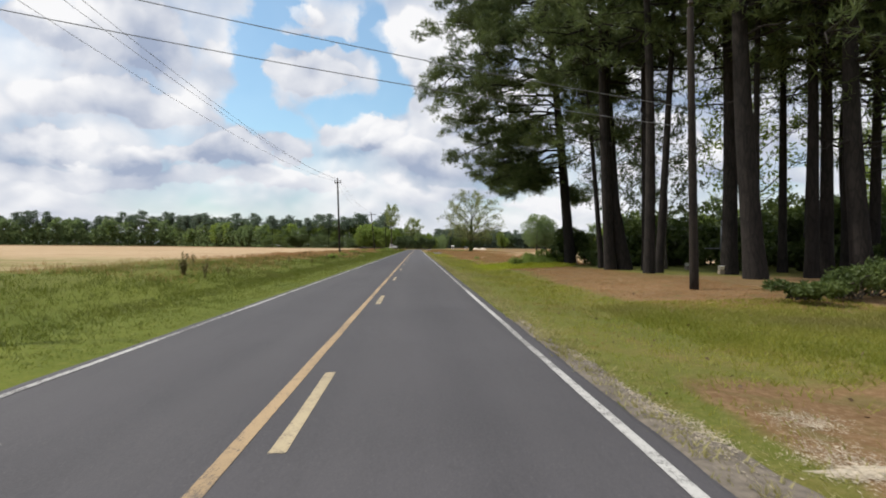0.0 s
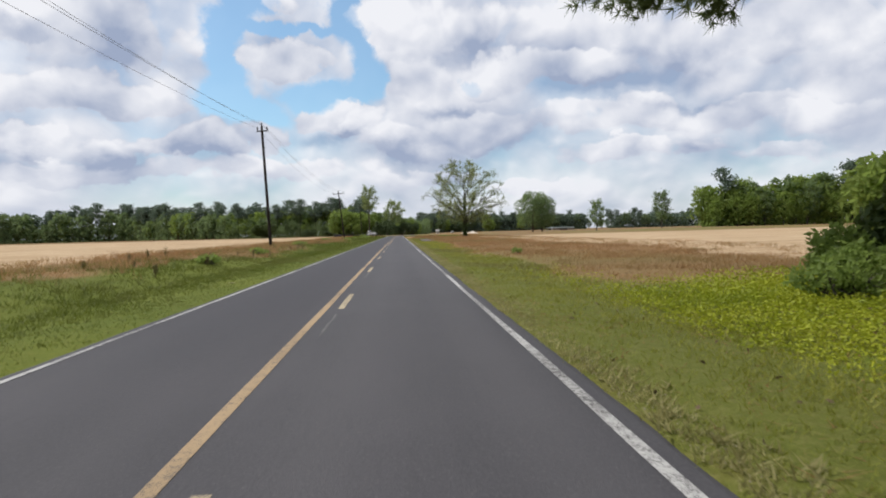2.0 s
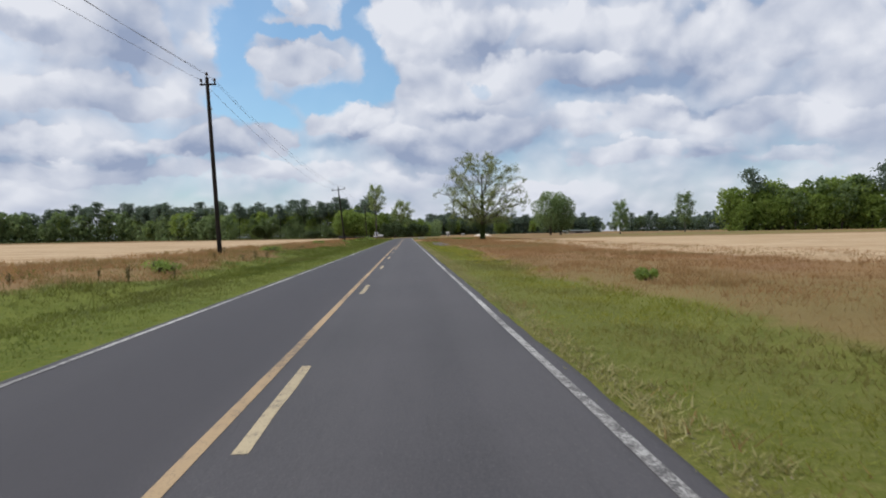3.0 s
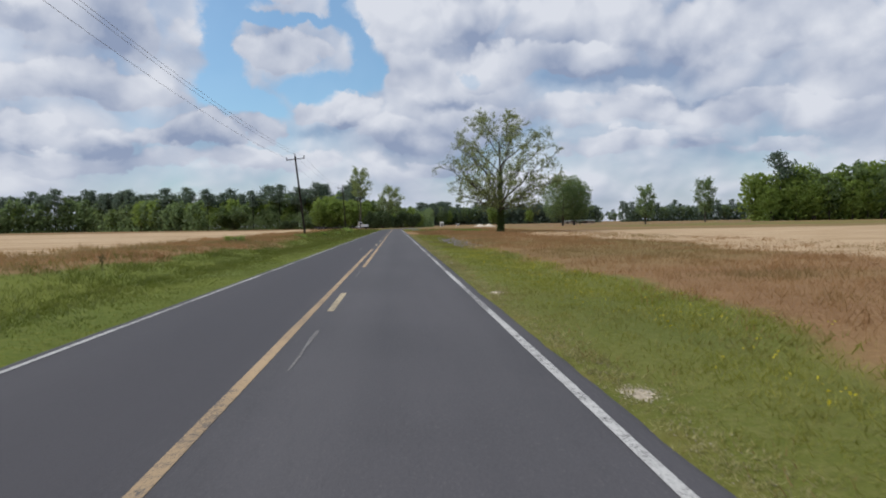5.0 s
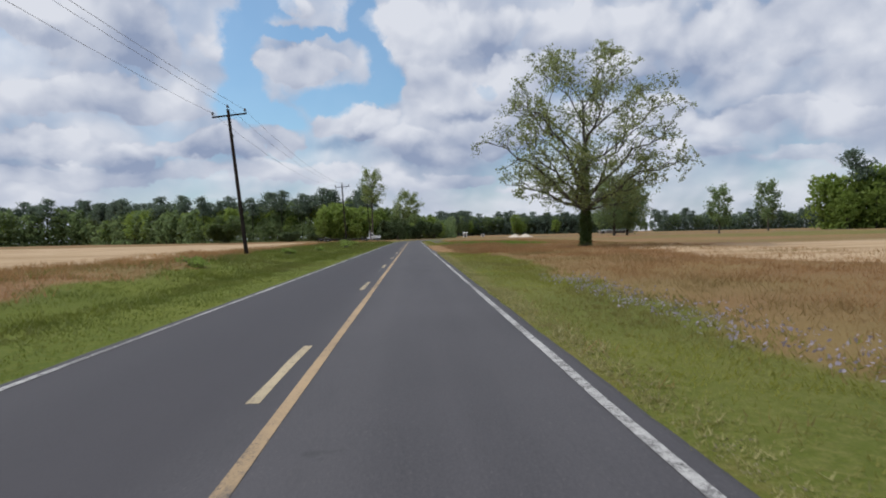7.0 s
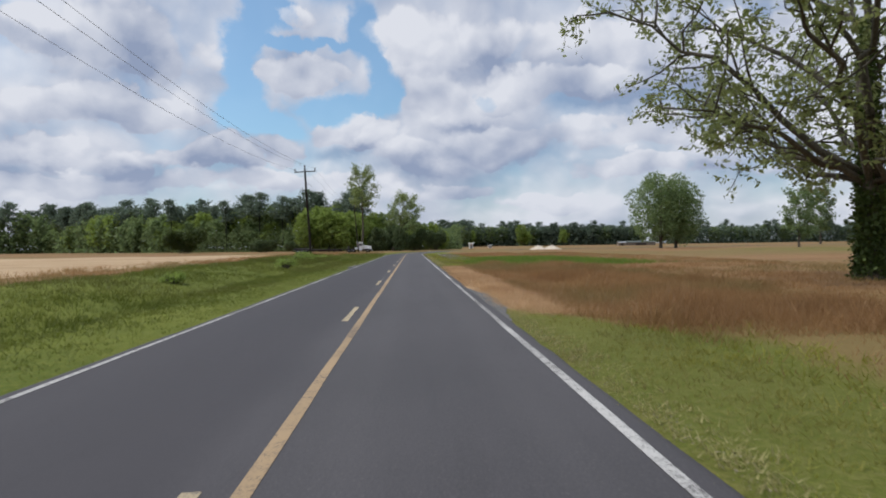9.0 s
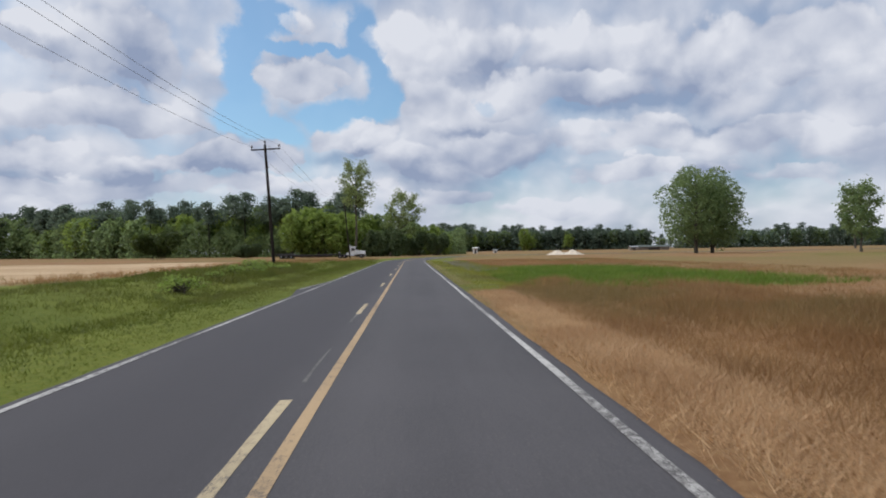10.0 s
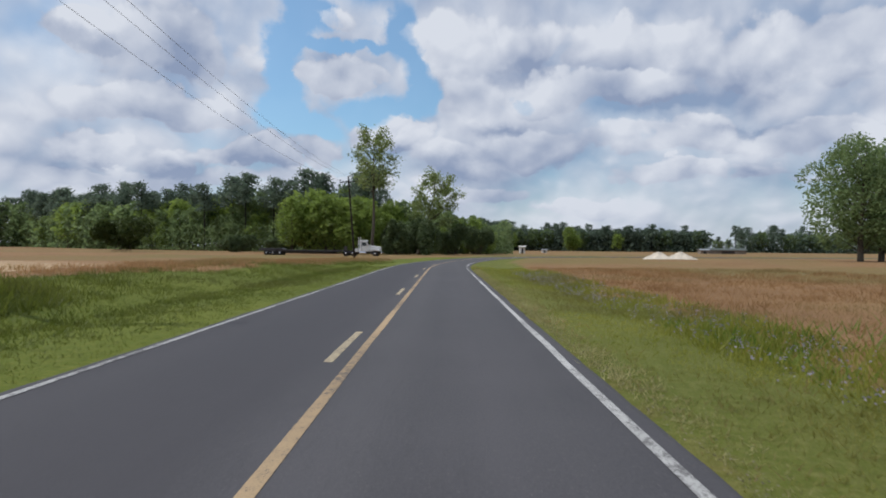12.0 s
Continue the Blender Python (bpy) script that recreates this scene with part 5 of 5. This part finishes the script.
def sand_patch(x, y, rx, ry, mat, seed, label):
    """A low bare patch of sand with a ragged rim, lying on the verge."""
    rng = np.random.default_rng(seed)
    n, rings = 36, 5
    ph = rng.uniform(0, 6.28, 4)
    th = np.arange(n) * 2 * np.pi / n
    rim = 1 + 0.22 * np.sin(3 * th + ph[0]) + 0.15 * np.sin(7 * th + ph[1]) + 0.10 * np.sin(13 * th + ph[2])
    rows = []
    for j in range(rings):
        u = 0.02 + 0.98 * j / (rings - 1)
        px, py = x + rx * u * rim * np.cos(th), y + ry * u * rim * np.sin(th)
        rows.append(np.stack([px, py, ground_z(px, py) + 0.022 * (1 - u**3) - 0.004 + rng.normal(size=n) * 0.004], -1))
    a = (np.arange(rings - 1)[:, None] * n + np.arange(n)).ravel()
    b = (np.arange(rings - 1)[:, None] * n + (np.arange(n) + 1) % n).ravel()
    me = np_mesh("sand_patch", np.concatenate(rows), [np.stack([a, a + n, b + n, b], -1)], mat, True)
    return tagged(new("sand_patch", me), label, "sand", "bare patches on the verge")


SHOULDER_DIRT = mat_plain("grey_brown_shoulder_dirt", (0.155, 0.130, 0.102), 0.95, 0, 0.35, 9, 0.03)
for k, (x, y, rx, ry) in enumerate([(4.75, -0.35, 0.62, 0.16), (3.66, 112.3, 0.14, 0.30), (3.64, 123.4, 0.13, 0.55), (3.74, 134.5, 0.10, 0.42), (3.62, 103.7, 0.13, 0.22), (3.62, 233.0, 0.16, 0.30), (3.58, 179.4, 0.07, 0.22)]):
    sand_patch(x, y, rx, ry, PALE_GRAVEL, 500 + k, "pale bare sand and gravel on the verge")
for k, (x, y, rx, ry) in enumerate([(3.54, -1.2, 0.36, 2.8), (3.50, 3.0, 0.28, 2.6), (3.45, 7.0, 0.18, 2.6)]):
    sand_patch(x, y, rx, ry, SHOULDER_DIRT, 520 + k, "worn grey-brown dirt along the asphalt's edge")
for k, (x, y, rx, ry) in enumerate([(4.6, -0.5, 0.55, 0.14), (3.75, 0.6, 0.12, 0.9), (4.5, -0.2, 0.45, 0.8), (4.9, 1.0, 0.4, 0.5), (3.62, 4.3, 0.12, 0.6), (3.62, 103.7, 0.20, 0.30), (3.75, 112.3, 0.16, 0.32), (3.6, 123.4, 0.14, 0.6),
                                    (3.72, 134.6, 0.15, 0.6), (3.55, 235.0, 0.10, 0.3), (4.0, 233.1, 0.24, 0.12), (3.5, 179.4, 0.08, 0.3), (-4.2, 57.4, 0.14, 0.14), (3.5, 8.0, 0.10, 2.0), (3.6, 1.5, 0.16, 2.0)]):
    specks("gravel", "pale bare sand and gravel at the road's edge", x, y, rx, ry, PALE_GRAVEL, 200 + k, float(ground_z(np.array(x), np.array(y))) + 0.018, 0.018, int(420 + 4500 * rx * ry), "gravel", "stuff")
for k, (x, y, w, ln) in enumerate([(-0.02, 242.7, 0.22, 0.22), (-2.1, 0.2, 0.22, 0.10)]):
    specks("paint_scuff", "stray white paint scuff on the asphalt", x, y, w / 2, ln / 2, WHITE_PAINT, 230 + k, 0.004, 0.05, 60, "marking", "stuff")
apron = np.array([(-3.12, 226.5, -0.006), (-3.12, 238.5, -0.006), (-3.30, 236.0, -0.006), (-3.66, 230.5, -0.006)])
child("edge_apron", np_mesh("edge_apron", apron, np.array([[0, 1, 2, 3]]), ASPHALT), road, "tapering strip of old asphalt at the road's edge")
old = np.array([(-3.56, 230.6, 0.004), (-3.47, 230.6, 0.004), (-3.05, 237.6, 0.004), (-3.14, 237.6, 0.004)])
child("old_stripe", np_mesh("old_stripe", old, np.array([[0, 1, 2, 3]]), WHITE_PAINT), road, "misplaced slanting white edge stripe")
for k, y in enumerate((45.3, 57.6, 91.0, 105.0, 117.2, 128.5, 217.6, 211.2, 167.5)):
    ribbon("ghost_dash", y, y + 2.6, (X_RIGHT if y < 150 else X_LEFT) - 0.02 + 0.05 * (k % 2), 0.045, 0.0035, FADED_PAINT, road, 0.6, ragged=0.012, seed=90 + k, label="faded remains of an old dash")
ribbon("ghost_dash", 138.8, 141.4, -0.88, 0.10, 0.0035, FADED_PAINT, road, 0.6, ragged=0.01, seed=88, label="faded remains of an old dash")

ys = np.linspace(194.0, 205.0, 45)
bulge = 0.42 * smooth(ys, 194, 199) * (1 - smooth(ys, 201, 205)) + 0.05 * np.sin(ys * 5.1) * np.sin(ys * 2.3)
edge_rows = np.stack([np.stack([0 * ys + 3.22, ys, 0 * ys - 0.011], -1), np.stack([3.30 + np.maximum(bulge, 0), ys, 0 * ys - 0.011], -1)], 1).reshape(-1, 3)
a = np.arange(44) * 2
child("gravel_apron", np_mesh("gravel_apron", edge_rows, np.stack([a, a + 1, a + 3, a + 2], -1), EDGE_GRAVEL), road, "crumbling grey gravel apron at the road's edge")


# ---------------------------------------------------------------- grass, weeds and litter
def blades(name, label, mat, pts, height, rng, per=5, width=0.012, spread=0.06, lean=0.45):
    """Tufts of single-triangle blades at places on the ground; height is one value per place."""
    n = len(pts)
    base = np.repeat(pts, per, 0) + np.concatenate([rng.normal(size=(n * per, 2)) * spread, np.zeros((n * per, 1))], 1)
    h = np.repeat(height, per) * rng.uniform(0.55, 1.15, n * per)
    th = rng.uniform(0, 2 * np.pi, n * per)
    side = np.stack([np.cos(th), np.sin(th), 0 * th], -1) * (width * (0.6 + 1.2 * h / (h.mean() + 1e-6)))[:, None] * 0.5
    tip = base + np.concatenate([rng.normal(size=(n * per, 2)) * lean * h[:, None], h[:, None]], 1)
    v = np.stack([base - side, base + side, tip], 1)
    return tagged(new(name, np_mesh(name, v.reshape(-1, 3), np.arange(3 * n * per).reshape(-1, 3), mat)), label, "grass", "", "stuff")


gr = np.random.default_rng(77)


def strewn(n, s0, s1, y0, y1, keep):
    """Random places beside the road, kept with the chance that keep() gives from the zones."""
    s = gr.uniform(s0, s1, n)
    y = gr.uniform(y0, y1, n)
    cx, cy, r, _, a1, _ = ARCS[0]
    a = np.clip((y - BEND_Y) / r, 0, a1)
    x = np.where(y < BEND_Y, s, cx - (r - s) * np.cos(a))
    yy = np.where(y < BEND_Y, y, cy + (r - s) * np.sin(a))
    z = zones(x, yy)
    wave = 0.5 + 0.5 * np.sin(x * 1.3 + 2 * np.sin(yy * 0.4)) * np.sin(yy * 0.9 + 1.7 * np.sin(x * 0.7))
    ok = gr.uniform(size=n) < keep(z, x, yy, s) * (0.45 + 0.55 * wave)
    return np.stack([x, yy, ground_z(x, yy)], -1)[ok], s[ok], yy[ok]


def lumps(p):
    """Tussocks: a height factor that rises and falls over the field."""
    x, y = p[:, 0], p[:, 1]
    return 0.55 + 0.5 * (1 + np.sin(x * 0.9 + 1.7 * np.sin(y * 0.33)) * np.sin(y * 0.55 + 1.3 * np.sin(x * 0.41))) * 0.9


def green_only(z, x, y, s):
    return (1 - z[:, 0]) * (1 - z[:, 1]) * (1 - 0.85 * z[:, 3])


def dry_only(z, x, y, s):
    return z[:, 0] * (1 - 0.88 * z[:, 1])


for s0, s1, n in ((3.34, 7.6, 62000), (-7.0, -3.30, 52000)):
    p, s, y = strewn(n, s0, s1, -6, 300, green_only)
    blades("verge_grass", "short mown green grass on the verge", GRASS if s0 > 0 else RANK_GRASS, p, 0.040 + 0.026 * np.abs(s - np.sign(s) * 3.3), gr, 5, 0.009, 0.08, 0.7)
p, s, y = strewn(62000, -13.5, -6.2, 0, 320, lambda z, x, y, s: np.maximum(1 - z[:, 0], 0.25) * (1 - z[:, 1]))
blades("tall_grass", "tall uneven green grass beyond the mown verge", RANK_GRASS, p, lumps(p) * (0.08 + 0.13 * gr.uniform(size=len(p)) * np.clip((-s - 5) / 3, 0.3, 1)), gr, 7, 0.009, 0.12, 0.6)
p, s, y = strewn(30000, 6.5, 14.0, 3, 14, green_only)
blades("yard_grass", "thin green grass near the pines", GRASS, p, 0.06 + 0.05 * gr.uniform(size=len(p)), gr, 4, 0.011, 0.08, 0.6)
p, s, y = strewn(92000, 3.6, 30, 46, 300, dry_only)
blades("dry_grass", "dry reddish brown field grass", DRY_GRASS, p, lumps(p) * (0.09 + 0.15 * gr.uniform(size=len(p)) * np.clip((s - 4) / 5, 0.3, 1)), gr, 7, 0.008, 0.17, 0.6)
p, s, y = strewn(42000, -20, -7, 20, 330, dry_only)
blades("dry_grass", "dry reddish brown field grass", DRY_GRASS, p, lumps(p) * (0.13 + 0.20 * gr.uniform(size=len(p))), gr, 7, 0.011, 0.14, 0.55)
p, s, y = strewn(38000, 3.55, 7.2, 196, 227, lambda z, x, y, s: (0.25 + 0.75 * z[:, 0]) * np.clip((s - 3.4) / 0.8, 0.25, 1))
blades("straw", "bleached straw standing and lying along the road's edge", PALE_STRAW, p, lumps(p) * (0.06 + 0.14 * gr.uniform(size=len(p)) ** 1.6), gr, 11, 0.0038, 0.13, 0.9)
p, s, y = strewn(26000, 5.0, 13.0, 192, 236, dry_only)
blades("dry_grass", "tall dry rust-brown grass near the road", DRY_GRASS, p, lumps(p) * (0.16 + 0.26 * gr.uniform(size=len(p))), gr, 7, 0.008, 0.14, 0.55)
p, s, y = strewn(44000, 5.6, 14.0, 38, 58, lambda z, x, y, s: z[:, 2] ** 1.5)
top = lumps(p) * (0.12 + 0.03 * np.clip(s - 6, 0, 6))
v, q = leaf_quads(np.repeat(p, 3, 0) + gr.normal(size=(3 * len(p), 3)) * [0.10, 0.10, 0] + np.repeat(top, 3)[:, None] * gr.uniform(0.1, 1.0, (3 * len(p), 1)) * [0, 0, 1], 0.05, gr, 0.4, 1.5)
tagged(new("leafy_weeds", np_mesh("leafy_weeds", v, q, LUSH_GRASS)), "bed of leafy yellow-green weeds at the grove's edge", "weeds", "", "stuff")
p, s, y = strewn(16000, 6.4, 22, 228, 262, lambda z, x, y, s: (1 - z[:, 0]))
blades("green_weeds", "rank green weeds in the field's edge", DEEP_GRASS, p, 0.14 + 0.2 * gr.uniform(size=len(p)), gr, 7, 0.014, 0.14, 0.6)
p, s, y = strewn(42000, 3.7, 14, 5, 50, lambda z, x, y, s: 0.08 + z[:, 3])
blades("pine_straw", "fallen pine needles and litter", DRY_GRASS, p, 0.03 + 0.03 * gr.uniform(size=len(p)), gr, 4, 0.008, 0.1, 2.2)


p, s, y = strewn(5200, 5.9, 8.4, 243, 292, lambda z, x, y, s: 0 * s + 1.0)
blades("mixed_weeds", "tall grey-green weeds along the verge", GRASS, p, lumps(p) * (0.08 + 0.18 * gr.uniform(size=len(p)) * np.clip((s - 4.7) / 1.5, 0.2, 1)), gr, 6, 0.012, 0.12, 0.45)
p, s, y = strewn(5000, -13.5, -8.0, 236, 266, lambda z, x, y, s: 0 * s + 1.0)
blades("rank_grass", "tall bright green grass heaped along the field's edge", RANK_GRASS, p, lumps(p) * (0.14 + 0.26 * gr.uniform(size=len(p))), gr, 7, 0.018, 0.14, 0.55)


EDGE_TUFT = mat_leaf("pale_edge_grass_blades", (0.225, 0.205, 0.070), (0.46, 0.42, 0.19), 0.45, 0.0)
for y0, y1, n in ((-6, 195, 20000), (232, 292, 6000)):
    p, s, y = strewn(n, 3.38, 4.05, y0, y1, lambda z, x, y, s: np.clip(1.25 - (s - 3.38) / 0.55, 0, 1))
    blades("edge_grass", "pale tufted grass along the asphalt's edge", EDGE_TUFT, p + [0, 0, 0.01], lumps(p) * (0.025 + 0.055 * gr.uniform(size=len(p))), gr, 5, 0.009, 0.05, 0.8)
EDGE_GRIT = mat_plain("dull_edge_chippings", (0.25, 0.215, 0.15), 0.95, 0, 0.35, 14, 0.0)


def edge_grit(name, s0, s1, y0, y1, n, seed):
    """Loose chippings where the asphalt crumbles into the grass."""
    rng = np.random.default_rng(seed)
    y = rng.uniform(y0, y1, n)
    keep = rng.uniform(size=n) < 0.35 + 0.65 * (0.5 + 0.5 * np.sin(y * 1.7 + 2 * np.sin(y * 0.31)) * np.sin(y * 0.53))
    y = y[keep]
    s = s0 + (s1 - s0) * rng.beta(1.2, 2.4, len(y))
    c = np.stack([s, y, ground_z(s, y) + 0.03 + rng.uniform(0, 0.01, len(y))], -1)
    v, q = leaf_quads(c, 0.014, rng, 0.8, 1.1, 0.6)
    return tagged(new(name, np_mesh(name, v, q, EDGE_GRIT)), "loose pale chippings along the asphalt's edge", "gravel", "", "stuff")


edge_grit("chippings", 3.36, 3.85, -6, 196, 26000, 401)
edge_grit("chippings", 3.36, 3.75, 214, 292, 9000, 402)


def flower_patch(name, label, mat, n, s0, s1, y0, y1, h, size):
    p, s, y = strewn(n, s0, s1, y0, y1, lambda z, x, y, s: 0 * s + 0.8)
    p = p + np.stack([0 * s, 0 * s, h * gr.uniform(0.6, 1.2, len(p))], -1)
    v, q = leaf_quads(np.repeat(p, 3, 0) + gr.normal(size=(3 * len(p), 3)) * size, size, gr, 0.1, 1.3)
    return tagged(new(name, np_mesh(name, v, q, mat)), label, "flowers", "", "stuff")


flower_patch("purple_flowers", "drift of small purple verge flowers", PURPLE, 1700, 5.2, 7.6, 248, 286, 0.30, 0.034)
flower_patch("purple_flowers", "drift of small purple verge flowers", PURPLE, 700, 5.6, 7.2, 140, 162, 0.22, 0.05)
flower_patch("yellow_flowers", "scattered small yellow verge flowers", YELLOW_FLOWER, 420, 4.6, 7.6, 88, 132, 0.16, 0.035)
flower_patch("yellow_flowers", "scattered small yellow verge flowers", LUSH_GRASS, 420, 5.8, 8.0, 50, 62, 0.16, 0.05)


def weed(at, seed, h, mat, label, group):
    """An upright weed: several stalks with leaves and seed heads."""
    rng = np.random.default_rng(seed)
    root = thing("weed", label, "weed", at, group)
    rows, cs = [], []
    for k in range(7):
        e = np.array([rng.normal() * 0.16, rng.normal() * 0.16, h * rng.uniform(0.6, 1.05)])
        p = curve_points((rng.normal() * 0.05, rng.normal() * 0.05, -0.03), e, np.array([0, 0, 0.05]), 4, rng, 0.02)
        rows.append(limb_rows(p, 0.012, 0.005))
        u = rng.uniform(0.3, 1.0, (14, 1)) ** 0.7
        cs.append(p[0] + (e - p[0]) * u + rng.normal(size=(14, 3)) * [0.03, 0.03, 0.03])
    sv, sq = tubes(np.concatenate(rows), 5)
    child("stalk", np_mesh("stalk", sv, sq, mat), root)
    lv, lq = leaf_quads(np.concatenate(cs), 0.08, rng, 0.0, 1.7)
    child("foliage", np_mesh("foliage", lv, lq, mat), root)
    return root


weeds = [weed((-9.2, 24.0, -0.03), 300 + k, 0.9 + 0.15 * k, DOCK, "tall dark seeding weed in the rough grass", "tall seeding weeds") for k in range(3)]
for k in range(28):
    y = gr.uniform(16, 130)
    x = -gr.uniform(7.2, 11.8)
    copy_thing(weeds[k % 3], Matrix.LocRotScale((x, y, float(ground_z(np.array(x), np.array(y)))), Euler((0, 0, gr.uniform(0, 6.28))), [gr.uniform(0.4, 0.7)] * 3))
for k, (x, y, rx, h) in enumerate([(-8.2, 229.6, 1.1, 0.85), (-9.4, 238, 0.6, 0.4), (-8.8, 209, 0.6, 0.45), (-9.5, 196, 0.7, 0.5), (-10.5, 112, 1.2, 0.5), (-9.0, 84, 0.9, 0.6), (-8.6, 70, 0.8, 0.55), (-11.5, 150, 1.0, 0.6), (-9.5, 172, 0.9, 0.5),
                                   (9.0, 76, 0.4, 0.35), (-9.6, 247, 1.3, 0.6), (-10.8, 251, 1.5, 0.75), (-9.2, 254, 1.2, 0.55), (-11.2, 257, 1.4, 0.7), (-10.0, 243, 1.2, 0.6)]):
    bush("verge_weed", "low leafy green weed clump in the grass", (x, y, float(ground_z(np.array(x), np.array(y)))), 330 + k, rx, 0.8 * rx + 0.2, h, LEAF_FRESH, 0.09, 700, "weed", "weed clumps on the verges")
for k, (x, y, rx, h) in enumerate([(9.8, 47.0, 1.0, 0.8), (11.0, 48.2, 1.3, 1.1), (11.6, 45.8, 1.2, 0.9), (12.4, 50.5, 1.0, 0.8)]):
    bush("lush_weed_clump", "bright yellow-green leafy weeds at the grove's edge", (x, y, float(ground_z(np.array(x), np.array(y)))), 360 + k, rx, rx, h, LEAF_FRESH, 0.02 + 0.07 * rx, 260 + int(1100 * rx), "weed", "bright weeds")

# clods, cones and leaf litter
p, s, y = strewn(900, 3.6, 9.5, 0, 60, lambda z, x, y, s: 0 * s + 0.5 + 0.5 * z[:, 3])
v, q = leaf_quads(p + [0, 0, 0.03], 0.065, gr, 0.6, 1.2)
tagged(new("ground_litter", np_mesh("ground_litter", v, q, LITTER)), "fallen bark, cones and leaves near the pines", "litter", "", "stuff")
